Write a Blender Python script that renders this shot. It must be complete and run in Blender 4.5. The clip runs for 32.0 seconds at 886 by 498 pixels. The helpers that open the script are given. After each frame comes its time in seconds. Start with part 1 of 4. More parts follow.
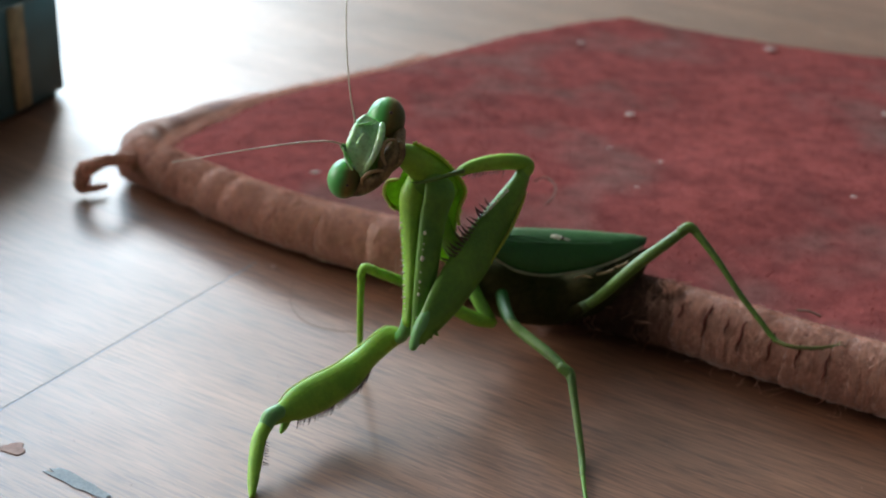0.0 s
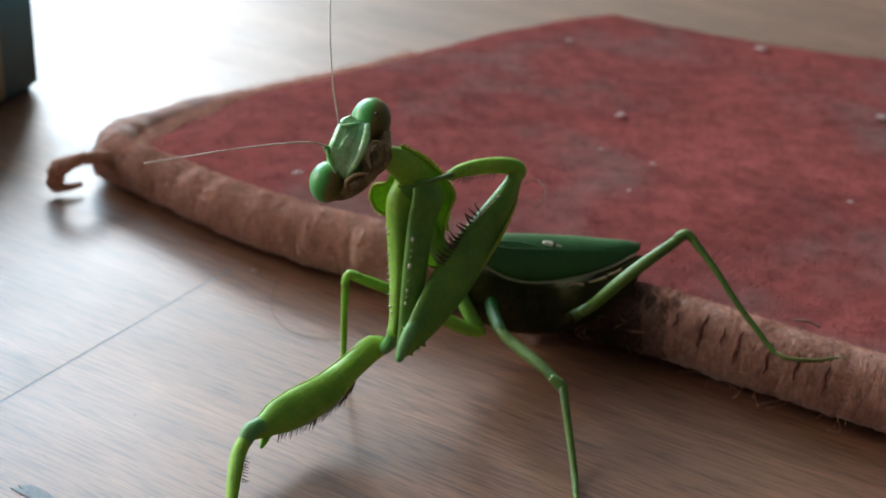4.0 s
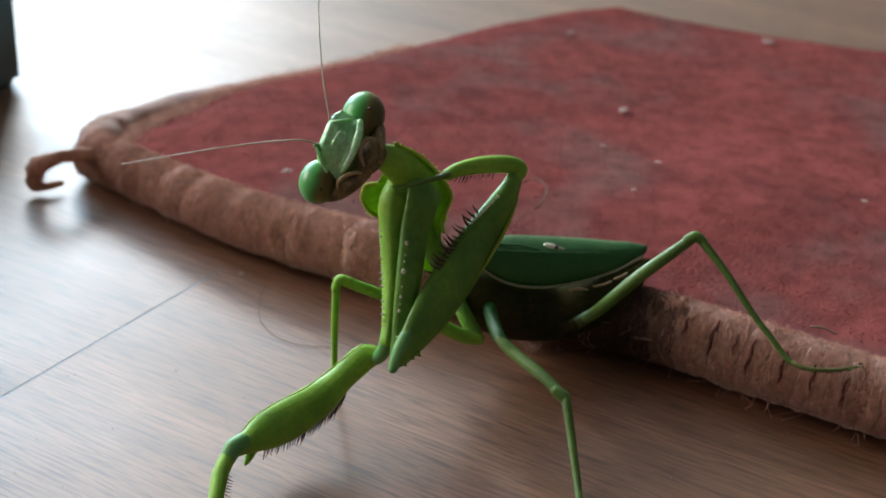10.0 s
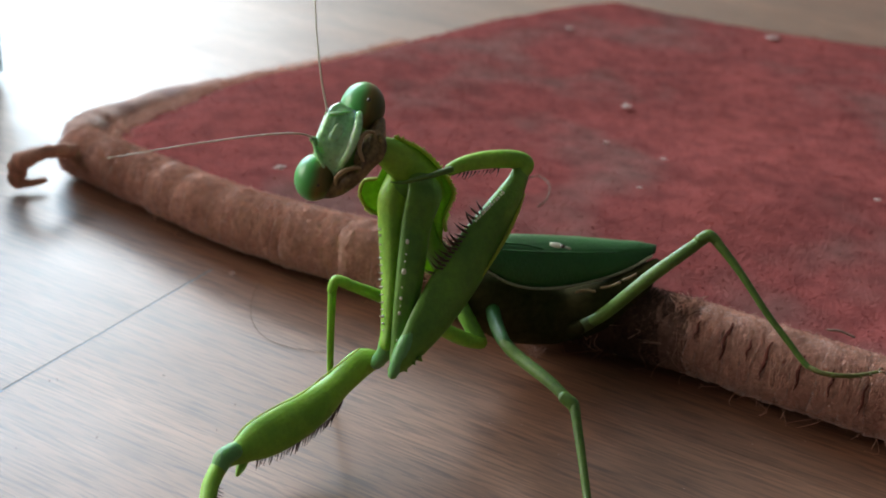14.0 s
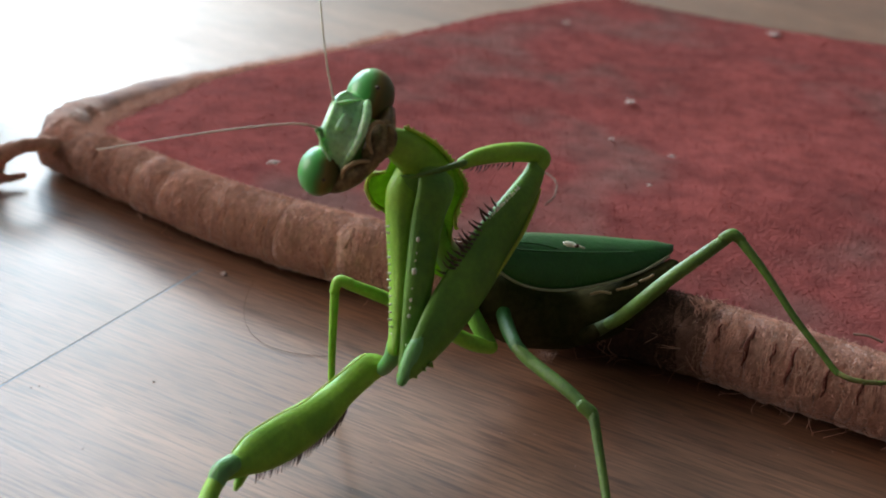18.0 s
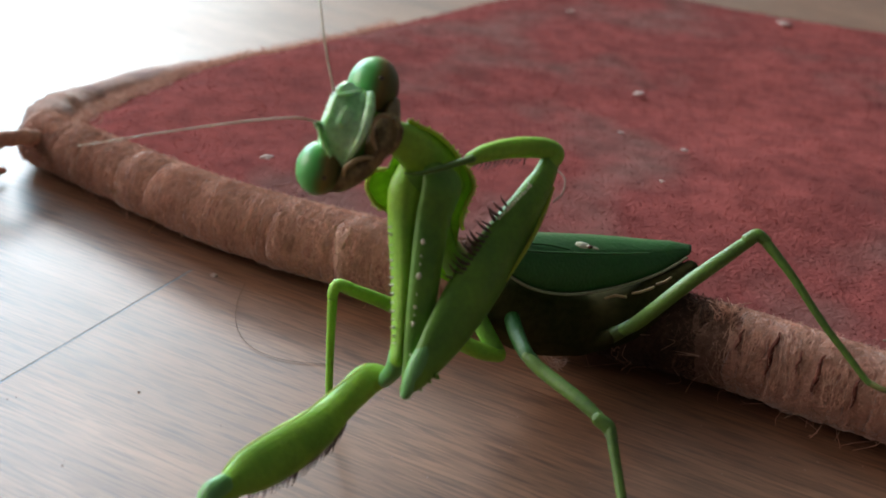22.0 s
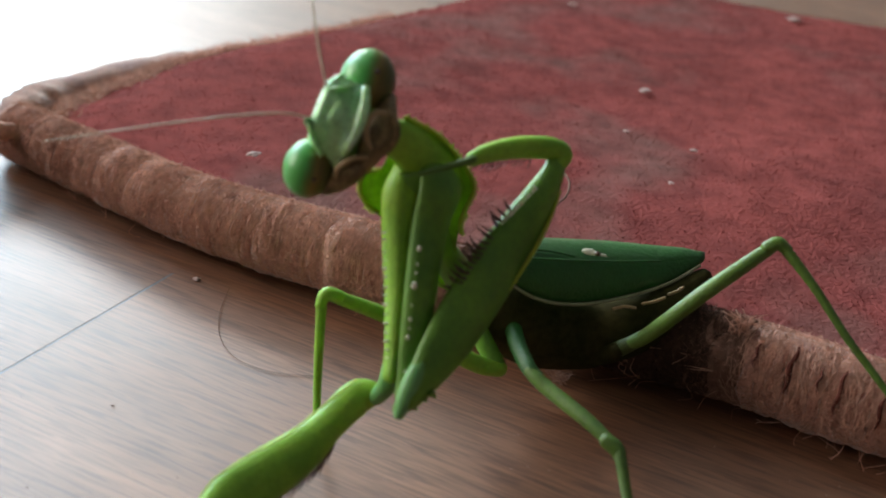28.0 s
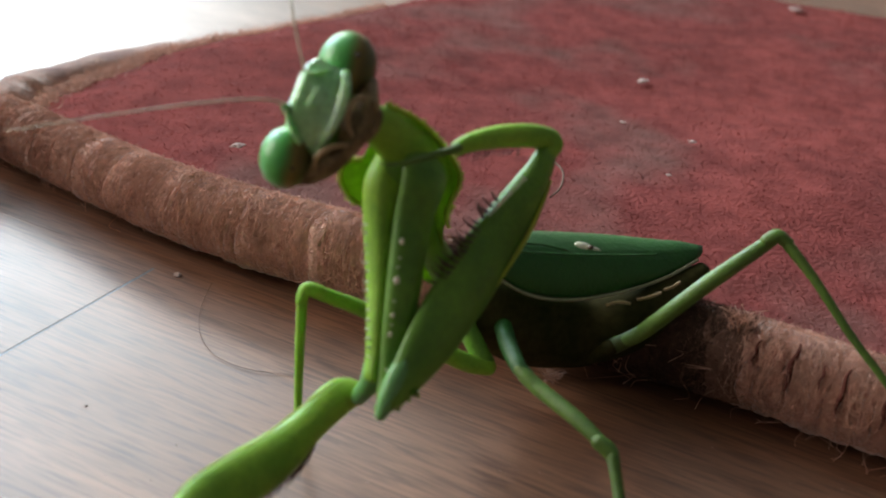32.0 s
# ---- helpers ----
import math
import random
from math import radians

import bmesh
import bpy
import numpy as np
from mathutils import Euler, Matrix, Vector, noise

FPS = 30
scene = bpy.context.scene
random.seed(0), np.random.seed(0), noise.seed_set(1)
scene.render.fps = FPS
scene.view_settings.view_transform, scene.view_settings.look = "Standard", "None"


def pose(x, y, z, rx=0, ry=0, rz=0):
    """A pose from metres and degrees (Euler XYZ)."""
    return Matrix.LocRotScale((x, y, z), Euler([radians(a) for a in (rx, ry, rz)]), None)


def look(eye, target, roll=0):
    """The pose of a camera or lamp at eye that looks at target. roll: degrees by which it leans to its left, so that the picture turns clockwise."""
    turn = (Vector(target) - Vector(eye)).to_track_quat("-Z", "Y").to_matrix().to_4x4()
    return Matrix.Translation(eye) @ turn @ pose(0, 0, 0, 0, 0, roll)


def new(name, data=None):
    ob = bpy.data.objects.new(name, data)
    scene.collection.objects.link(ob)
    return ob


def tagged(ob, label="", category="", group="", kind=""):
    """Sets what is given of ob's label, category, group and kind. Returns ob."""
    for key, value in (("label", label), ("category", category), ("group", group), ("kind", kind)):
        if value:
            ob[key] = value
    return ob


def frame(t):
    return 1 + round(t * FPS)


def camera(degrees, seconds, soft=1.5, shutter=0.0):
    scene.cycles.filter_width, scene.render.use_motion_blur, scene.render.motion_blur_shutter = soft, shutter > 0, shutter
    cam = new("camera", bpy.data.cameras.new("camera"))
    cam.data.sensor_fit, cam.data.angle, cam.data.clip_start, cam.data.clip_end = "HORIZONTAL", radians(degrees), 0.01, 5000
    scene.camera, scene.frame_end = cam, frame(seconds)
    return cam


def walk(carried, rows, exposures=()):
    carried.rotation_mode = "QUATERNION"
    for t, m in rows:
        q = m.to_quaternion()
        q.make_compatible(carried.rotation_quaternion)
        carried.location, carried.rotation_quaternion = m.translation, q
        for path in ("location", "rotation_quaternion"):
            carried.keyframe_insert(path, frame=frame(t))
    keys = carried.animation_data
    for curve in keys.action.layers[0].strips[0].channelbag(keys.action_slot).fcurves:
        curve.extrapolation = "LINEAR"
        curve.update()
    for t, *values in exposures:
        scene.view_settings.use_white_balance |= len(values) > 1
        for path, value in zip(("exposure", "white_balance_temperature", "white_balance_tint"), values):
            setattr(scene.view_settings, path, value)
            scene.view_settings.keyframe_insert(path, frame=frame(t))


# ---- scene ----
cam = camera(40, 32.0, soft=1.8)
cam.data.dof.use_dof = True
cam.data.dof.focus_distance = 0.086
cam.data.dof.aperture_fstop = 52.0
walk(cam, [
    (0, look((-0.00002, -0.05980, 0.05613), (0.00000, 0.01214, 0.02114), 3.391)),
    (0.5, look((-0.00077, -0.05921, 0.05613), (-0.00010, 0.01274, 0.02117), 3.845)),
    (1, look((-0.00087, -0.05877, 0.05621), (0.00027, 0.01322, 0.02134), 4.071)),
    (1.5, look((-0.00079, -0.05828, 0.05611), (0.00038, 0.01366, 0.02113), 4.054)),
    (2, look((-0.00095, -0.05778, 0.05593), (0.00035, 0.01412, 0.02088), 4.150)),
    (2.5, look((-0.00097, -0.05732, 0.05585), (0.00036, 0.01455, 0.02073), 4.184)),
    (3, look((-0.00087, -0.05690, 0.05578), (0.00048, 0.01495, 0.02061), 4.195)),
    (3.5, look((-0.00080, -0.05642, 0.05554), (0.00058, 0.01540, 0.02034), 4.225)),
    (5.5, look((-0.00047, -0.05456, 0.05494), (0.00090, 0.01715, 0.01949), 4.187)),
    (6, look((-0.00037, -0.05429, 0.05480), (0.00095, 0.01743, 0.01938), 4.149)),
    (6.5, look((-0.00043, -0.05395, 0.05459), (0.00094, 0.01777, 0.01918), 4.145)),
    (7, look((-0.00057, -0.05349, 0.05465), (0.00095, 0.01820, 0.01917), 4.250)),
    (7.5, look((-0.00045, -0.05297, 0.05451), (0.00095, 0.01871, 0.01901), 4.238)),
    (8, look((-0.00034, -0.05252, 0.05442), (0.00100, 0.01915, 0.01889), 4.218)),
    (8.5, look((-0.00036, -0.05218, 0.05422), (0.00100, 0.01950, 0.01872), 4.192)),
    (9, look((-0.00041, -0.05169, 0.05399), (0.00102, 0.01998, 0.01846), 4.236)),
    (9.5, look((-0.00036, -0.05127, 0.05374), (0.00101, 0.02040, 0.01823), 4.181)),
    (10, look((-0.00056, -0.05077, 0.05350), (0.00099, 0.02088, 0.01797), 4.255)),
    (10.5, look((-0.00063, -0.05024, 0.05323), (0.00097, 0.02139, 0.01763), 4.297)),
    (11, look((-0.00072, -0.04982, 0.05288), (0.00096, 0.02185, 0.01737), 4.305)),
    (11.5, look((-0.00080, -0.04940, 0.05267), (0.00090, 0.02226, 0.01715), 4.313)),
    (12, look((-0.00094, -0.04891, 0.05233), (0.00086, 0.02279, 0.01689), 4.397)),
    (12.5, look((-0.00107, -0.04851, 0.05219), (0.00084, 0.02318, 0.01674), 4.442)),
    (13, look((-0.00111, -0.04801, 0.05198), (0.00085, 0.02366, 0.01649), 4.449)),
    (13.5, look((-0.00112, -0.04756, 0.05173), (0.00087, 0.02413, 0.01629), 4.442)),
    (14, look((-0.00136, -0.04692, 0.05131), (0.00088, 0.02480, 0.01593), 4.570)),
    (14.5, look((-0.00205, -0.04627, 0.05076), (0.00071, 0.02547, 0.01546), 4.702)),
    (16.5, look((-0.00321, -0.04396, 0.04919), (0.00045, 0.02788, 0.01418), 5.196)),
    (17, look((-0.00332, -0.04363, 0.04895), (0.00040, 0.02821, 0.01397), 5.220)),
    (17.5, look((-0.00355, -0.04292, 0.04869), (0.00033, 0.02889, 0.01364), 5.309)),
    (18, look((-0.00366, -0.04237, 0.04855), (0.00028, 0.02943, 0.01349), 5.341)),
    (18.5, look((-0.00381, -0.04174, 0.04839), (0.00021, 0.03004, 0.01329), 5.409)),
    (19, look((-0.00389, -0.04122, 0.04820), (0.00009, 0.03055, 0.01308), 5.428)),
    (19.5, look((-0.00375, -0.04066, 0.04798), (0.00004, 0.03109, 0.01280), 5.267)),
    (20, look((-0.00384, -0.04013, 0.04769), (0.00001, 0.03160, 0.01247), 5.261)),
    (20.5, look((-0.00394, -0.03942, 0.04737), (0.00002, 0.03226, 0.01205), 5.334)),
    (21, look((-0.00397, -0.03874, 0.04708), (0.00009, 0.03292, 0.01174), 5.346)),
    (21.5, look((-0.00413, -0.03787, 0.04679), (0.00017, 0.03374, 0.01140), 5.432)),
    (22, look((-0.00428, -0.03713, 0.04668), (0.00020, 0.03441, 0.01115), 5.531)),
    (22.5, look((-0.00433, -0.03648, 0.04651), (0.00022, 0.03502, 0.01091), 5.666)),
    (23, look((-0.00423, -0.03589, 0.04636), (0.00025, 0.03559, 0.01071), 5.590)),
    (23.5, look((-0.00424, -0.03544, 0.04617), (0.00028, 0.03602, 0.01050), 5.664)),
    (24, look((-0.00432, -0.03488, 0.04597), (0.00029, 0.03655, 0.01023), 5.749)),
    (24.5, look((-0.00444, -0.03432, 0.04578), (0.00030, 0.03708, 0.01001), 5.879)),
    (25, look((-0.00452, -0.03377, 0.04558), (0.00030, 0.03760, 0.00976), 5.895)),
    (25.5, look((-0.00453, -0.03339, 0.04541), (0.00028, 0.03800, 0.00961), 5.950)),
    (27.5, look((-0.00448, -0.03223, 0.04491), (0.00050, 0.03915, 0.00915), 6.164)),
    (28, look((-0.00426, -0.03190, 0.04480), (0.00066, 0.03950, 0.00905), 6.174)),
    (28.5, look((-0.00396, -0.03167, 0.04468), (0.00085, 0.03974, 0.00893), 6.126)),
    (29, look((-0.00369, -0.03136, 0.04459), (0.00111, 0.04001, 0.00878), 6.181)),
    (29.5, look((-0.00354, -0.03119, 0.04446), (0.00127, 0.04016, 0.00859), 6.224)),
    (30, look((-0.00337, -0.03077, 0.04437), (0.00159, 0.04053, 0.00843), 6.252)),
    (30.5, look((-0.00333, -0.03048, 0.04409), (0.00167, 0.04085, 0.00820), 6.227)),
    (31, look((-0.00312, -0.03018, 0.04386), (0.00178, 0.04116, 0.00800), 6.062)),
    (31.5, look((-0.00301, -0.02979, 0.04359), (0.00174, 0.04154, 0.00768), 6.049)),
    (32, look((-0.00307, -0.02936, 0.04336), (0.00167, 0.04196, 0.00743), 6.055)),
], exposures=((0.0, 0.23, 6560, 10), (10.0, 0.24, 6620, 10), (20.0, 0.28, 6700, 10), (32.0, 0.33, 6850, 11)))

# ---- world and light: one bright window far off, a dim room round it ----
world = bpy.data.worlds.new("sky")
world.use_nodes = True
scene.world = world
sky = world.node_tree.nodes.new("ShaderNodeTexSky")
sky.sky_type = "NISHITA"
sky.sun_disc = False
sky.sun_elevation, sky.sun_rotation = radians(40), radians(-20)
back = world.node_tree.nodes["Background"]
back.inputs["Strength"].default_value = 0.12
world.node_tree.links.new(sky.outputs[0], back.inputs["Color"])


def area(name, m, sx, sy, watts, color):
    data = bpy.data.lights.new(name, "AREA")
    data.shape, data.size, data.size_y, data.energy, data.color = "RECTANGLE", sx, sy, watts, color
    ob = new(name, data)
    ob.matrix_world = m
    return ob


X0, X1, Y0, Y1, ZC = -2.22, 2.2, -0.9, 6.3, 3.9
DOOR_X0, DOOR_X1, DOOR_Z1 = -2.16, -1.34, 2.02
area("doorway_daylight", look(((DOOR_X0 + DOOR_X1) / 2, Y1 + 0.05, DOOR_Z1 / 2), ((DOOR_X0 + DOOR_X1) / 2, 0, DOOR_Z1 / 2)), DOOR_X1 - DOOR_X0, DOOR_Z1 - 0.02, 15, (1.0, 0.94, 0.86))
TRANSOM = (DOOR_X0, -1.10, 2.30, 3.80)
area("transom_daylight", look(((TRANSOM[0] + TRANSOM[1]) / 2, Y1 + 0.05, (TRANSOM[2] + TRANSOM[3]) / 2), ((TRANSOM[0] + TRANSOM[1]) / 2, 0, (TRANSOM[2] + TRANSOM[3]) / 2)), TRANSOM[1] - TRANSOM[0], TRANSOM[3] - TRANSOM[2], 140, (0.84, 0.93, 1.0))
SIDES = ((-0.1, 1.4, 0.4, 1.9, 58, (1.0, 0.95, 0.90)), (1.9, 6.2, 0.7, 3.1, 455, (0.54, 0.80, 1.0)))
for y0, y1, z0, z1, watts, tint in SIDES:
    area("window_daylight", look((X0 - 0.05, (y0 + y1) / 2, (z0 + z1) / 2), (0, (y0 + y1) / 2, (z0 + z1) / 2)), y1 - y0, z1 - z0, watts, tint)

# ---- materials ----
def ramp(nt, src, stops):
    node = nt.nodes.new("ShaderNodeValToRGB")
    els = node.color_ramp.elements
    while len(els) < len(stops):
        els.new(0.5)
    for el, (p, c) in zip(els, stops):
        el.position, el.color = p, (*c, 1)
    nt.links.new(src, node.inputs[0])
    return node.outputs[0]


def noise_tex(nt, vec, scale, detail=4, rough=0.55):
    node = nt.nodes.new("ShaderNodeTexNoise")
    node.inputs["Scale"].default_value, node.inputs["Detail"].default_value, node.inputs["Roughness"].default_value = scale, detail, rough
    if vec is not None:
        nt.links.new(vec, node.inputs["Vector"])
    return node.outputs[0]


def coords(nt, scale=(1, 1, 1), turn=0.0, kind="Object"):
    tc = nt.nodes.new("ShaderNodeTexCoord")
    mp = nt.nodes.new("ShaderNodeMapping")
    mp.vector_type = "POINT"
    mp.inputs["Scale"].default_value = scale
    mp.inputs["Rotation"].default_value = (0, 0, turn)
    nt.links.new(tc.outputs[kind], mp.inputs["Vector"])
    return mp.outputs[0]


def mix(nt, a, b, fac, mode="MIX"):
    node = nt.nodes.new("ShaderNodeMix")
    node.data_type, node.blend_type = "RGBA", mode
    for i, v in ((0, fac), (6, a), (7, b)):
        if isinstance(v, (int, float)):
            node.inputs[i].default_value = v
        elif isinstance(v, tuple):
            node.inputs[i].default_value = (*v, 1)
        else:
            nt.links.new(v, node.inputs[i])
    return node.outputs[2]


def surface(name, lo, hi, scale, rough=0.5, fine=None, bump=0.0, bump_scale=None, sss=0.0, sss_color=None, radius=0.0006, stretch=(1, 1, 1), spec=0.5, sheen=0.0, kind="Object", coat=0.0, translucent=0.0, mottle=0.28, third=None):
    """Two-scale mottled material; scales are per metre."""
    m = bpy.data.materials.new(name)
    m.use_nodes = True
    nt = m.node_tree
    p = nt.nodes["Principled BSDF"]
    vec = coords(nt, stretch, kind=kind)
    n1 = noise_tex(nt, vec, scale, 3)
    col = ramp(nt, n1, ([(0.36, third), (0.49, lo)] if third else [(0.3, lo)]) + [(0.7, hi)])
    n2 = noise_tex(nt, vec, fine or scale * 9, 4)
    dark = ramp(nt, n2, [(0.3, (1 - mottle,) * 3), (0.65, (1 + mottle * 0.4,) * 3)])
    col = mix(nt, col, dark, 1.0, "MULTIPLY")
    nt.links.new(col, p.inputs["Base Color"])
    rr = nt.nodes.new("ShaderNodeMapRange")
    rr.inputs["To Min"].default_value, rr.inputs["To Max"].default_value = rough * 0.8, min(1, rough * 1.2)
    nt.links.new(n2, rr.inputs["Value"])
    nt.links.new(rr.outputs[0], p.inputs["Roughness"])
    p.inputs["Specular IOR Level"].default_value = spec
    p.inputs["Coat Weight"].default_value = coat
    p.inputs["Coat Roughness"].default_value = 0.2
    if sheen:
        p.inputs["Sheen Weight"].default_value = sheen
    if sss:
        p.inputs["Subsurface Weight"].default_value = sss
        p.inputs["Subsurface Scale"].default_value = radius
        p.inputs["Subsurface Radius"].default_value = sss_color or (0.6, 1.0, 0.15)
    if bump:
        b = nt.nodes.new("ShaderNodeBump")
        b.inputs["Strength"].default_value = bump
        b.inputs["Distance"].default_value = 0.0002
        nt.links.new(noise_tex(nt, vec, bump_scale or scale * 9, 3), b.inputs["Height"])
        nt.links.new(b.outputs[0], p.inputs["Normal"])
    if translucent:
        t = nt.nodes.new("ShaderNodeBsdfTranslucent")
        nt.links.new(col, t.inputs["Color"])
        s = nt.nodes.new("ShaderNodeMixShader")
        s.inputs[0].default_value = translucent
        nt.links.new(p.outputs[0], s.inputs[1])
        nt.links.new(t.outputs[0], s.inputs[2])
        nt.links.new(s.outputs[0], nt.nodes["Material Output"].inputs[0])
    return m


GRAIN = radians(-29.0)


def wood_material():
    m = bpy.data.materials.new("laminate_wood")
    m.use_nodes = True
    nt = m.node_tree
    p = nt.nodes["Principled BSDF"]
    info = nt.nodes.new("ShaderNodeObjectInfo")
    tc = nt.nodes.new("ShaderNodeTexCoord")
    add = nt.nodes.new("ShaderNodeVectorMath")
    add.operation = "MULTIPLY_ADD"
    add.inputs[1].default_value = (1, 1, 1)
    comb = nt.nodes.new("ShaderNodeCombineXYZ")
    for i in range(3):
        nt.links.new(info.outputs["Random"], comb.inputs[i])
    nt.links.new(tc.outputs["Object"], add.inputs[0])
    nt.links.new(comb.outputs[0], add.inputs[2])

    def streak(sx, sy, scale, detail, dist=0.0):
        mp = nt.nodes.new("ShaderNodeMapping")
        mp.inputs["Scale"].default_value = (sx, sy, 1)
        nt.links.new(add.outputs[0], mp.inputs["Vector"])
        node = nt.nodes.new("ShaderNodeTexNoise")
        node.inputs["Scale"].default_value, node.inputs["Detail"].default_value = scale, detail
        node.inputs["Distortion"].default_value = dist
        nt.links.new(mp.outputs[0], node.inputs["Vector"])
        return node.outputs[0]
    broad = streak(1, 7, 30, 4, 0.6)
    fine = streak(1, 12, 230, 5, 0.9)
    pores = streak(1, 18, 210, 4, 0.4)
    col = ramp(nt, broad, [(0.25, (0.135, 0.060, 0.032)), (0.5, (0.225, 0.100, 0.053)), (0.75, (0.30, 0.142, 0.078))])
    col = mix(nt, col, ramp(nt, fine, [(0.36, (0.72, 0.69, 0.67)), (0.58, (1.13, 1.12, 1.11))]), 0.9, "MULTIPLY")
    col = mix(nt, col, ramp(nt, pores, [(0.41, (0.42, 0.35, 0.33)), (0.49, (1, 1, 1))]), 0.65, "MULTIPLY")
    nt.links.new(col, p.inputs["Base Color"])
    smear = noise_tex(nt, add.outputs[0], 75, 5)
    rr = nt.nodes.new("ShaderNodeMapRange")
    rr.inputs["To Min"].default_value, rr.inputs["To Max"].default_value = 0.36, 0.62
    nt.links.new(smear, rr.inputs["Value"])
    nt.links.new(rr.outputs[0], p.inputs["Roughness"])
    p.inputs["Specular IOR Level"].default_value = 0.65
    p.inputs["Coat Weight"].default_value = 0.5
    p.inputs["Coat Roughness"].default_value = 0.42
    b = nt.nodes.new("ShaderNodeBump")
    b.inputs["Strength"].default_value, b.inputs["Distance"].default_value = 0.18, 0.0001
    nt.links.new(mix(nt, fine, pores, 0.5), b.inputs["Height"])
    nt.links.new(b.outputs[0], p.inputs["Normal"])
    return m


WOOD = wood_material()
CORD = surface("dark_red_cord", (0.075, 0.023, 0.018), (0.19, 0.062, 0.046), 300, 1.0, fine=2600, spec=0.05, bump=0.9, bump_scale=4000)
GAP = surface("joint_dust", (0.15, 0.15, 0.16), (0.22, 0.22, 0.23), 400, 0.5)
PLASTER = surface("warm_painted_plaster", (0.27, 0.205, 0.145), (0.33, 0.255, 0.185), 3, 0.9, bump=0.1)
CEILING = surface("beige_ceiling_paint", (0.25, 0.21, 0.18), (0.30, 0.255, 0.22), 3, 0.9)
CREAM_PAINT = surface("cream_painted_plaster", (0.50, 0.40, 0.28), (0.58, 0.47, 0.34), 3, 0.9, bump=0.1)
# dark colour for the unseen walls, so that they bounce little light
FILL_CUT = surface("fill_cutting_dark_plaster", (0.05, 0.045, 0.04), (0.07, 0.062, 0.055), 4, 0.95, bump=0.1)
PILE = surface("red_wool_pile", (0.230, 0.060, 0.055), (0.290, 0.072, 0.064), 42, 1.0, third=(0.195, 0.096, 0.084), fine=420, spec=0.02, translucent=0.5, mottle=0.12)
BACKING = surface("red_rug_backing", (0.230, 0.060, 0.055), (0.290, 0.072, 0.064), 42, 1.0, third=(0.195, 0.096, 0.084), fine=420, spec=0.02, bump=0.8, bump_scale=2500)
YARN = surface("pink_wool_yarn", (0.53, 0.275, 0.205), (0.73, 0.44, 0.34), 190, 0.95, third=(0.38, 0.170, 0.128), fine=2600, sheen=0.6, spec=0.05, bump=0.9, bump_scale=4000)
# two browner wools that paint the mantis's shadow onto the edge cord
SHADOW_WOOL = surface("shadow_brown_wool", (0.055, 0.032, 0.024), (0.13, 0.072, 0.054), 300, 0.95, fine=2600, spec=0.05, bump=0.9, bump_scale=4000)
HALF_SHADOW_WOOL = surface("half_shadow_wool", (0.17, 0.090, 0.066), (0.33, 0.185, 0.140), 300, 0.95, fine=2600, spec=0.05, bump=0.9, bump_scale=4000)
FUZZ = surface("pink_wool_fuzz", (0.57, 0.315, 0.235), (0.74, 0.455, 0.35), 160, 0.9, sheen=0.1, spec=0.05, translucent=0.35)
LEAF = surface("mantis_green_cuticle", (0.072, 0.205, 0.018), (0.16, 0.345, 0.030), 330, 0.54, fine=2400, bump=0.3, bump_scale=4200, sss=0.18, radius=0.0005, coat=0.14, mottle=0.16)
LIME = surface("mantis_lime_cuticle", (0.17, 0.37, 0.034), (0.305, 0.54, 0.056), 330, 0.54, fine=2600, bump=0.22, bump_scale=3200, sss=0.35, radius=0.0007, coat=0.1, spec=0.35, mottle=0.14)
TEAL = surface("mantis_bluegreen_cuticle", (0.10, 0.30, 0.085), (0.18, 0.42, 0.145), 300, 0.45, fine=2600, bump=0.25, bump_scale=5200, sss=0.4, coat=0.08, mottle=0.08)
FACE = surface("mantis_face_cuticle", (0.30, 0.68, 0.29), (0.56, 0.86, 0.50), 420, 0.28, fine=3200, bump=0.7, bump_scale=2200, sss=0.35, coat=0.8, mottle=0.14)
SHELL = surface("mantis_thin_shield", (0.165, 0.31, 0.03), (0.26, 0.41, 0.045), 330, 0.45, fine=2600, bump=0.25, bump_scale=4200, coat=0.1, translucent=0.62, mottle=0.2)
FOOT = surface("mantis_foot_olive", (0.12, 0.13, 0.03), (0.19, 0.19, 0.055), 500, 0.5, fine=2600, sss=0.2)
LEG = surface("mantis_leg_dull_green", (0.070, 0.155, 0.020), (0.125, 0.235, 0.036), 330, 0.5, fine=2400, bump=0.3, bump_scale=4200, sss=0.25, coat=0.1, mottle=0.22)
# leg green darkened to paint the shade under the belly
SHADED_OLIVE = surface("mantis_shaded_hip", (0.03, 0.06, 0.012), (0.06, 0.10, 0.018), 330, 0.55, fine=2400, bump=0.3, bump_scale=4200, sss=0.3, mottle=0.25)
WING = surface("mantis_wing_green", (0.014, 0.085, 0.016), (0.028, 0.14, 0.026), 200, 0.42, fine=4200, bump=0.35, bump_scale=4200, mottle=0.08)
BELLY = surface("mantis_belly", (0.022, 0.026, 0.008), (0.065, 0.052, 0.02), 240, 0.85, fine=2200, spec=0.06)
BROWN = surface("mantis_mouth_brown", (0.075, 0.042, 0.014), (0.34, 0.23, 0.10), 1000, 0.5, fine=4000, bump=0.3, bump_scale=5000, sss=0.2)
MARGIN = surface("mantis_wing_margin", (0.26, 0.27, 0.17), (0.38, 0.38, 0.26), 600, 0.5)
CREAM = surface("mantis_cream_mark", (0.70, 0.68, 0.52), (0.84, 0.81, 0.68), 700, 0.45)
SPINE = surface("mantis_dark_spine", (0.035, 0.018, 0.014), (0.10, 0.05, 0.03), 900, 0.35)
RIM = surface("mantis_yellow_rim", (0.46, 0.58, 0.06), (0.62, 0.70, 0.14), 500, 0.4, translucent=0.45, mottle=0.1)
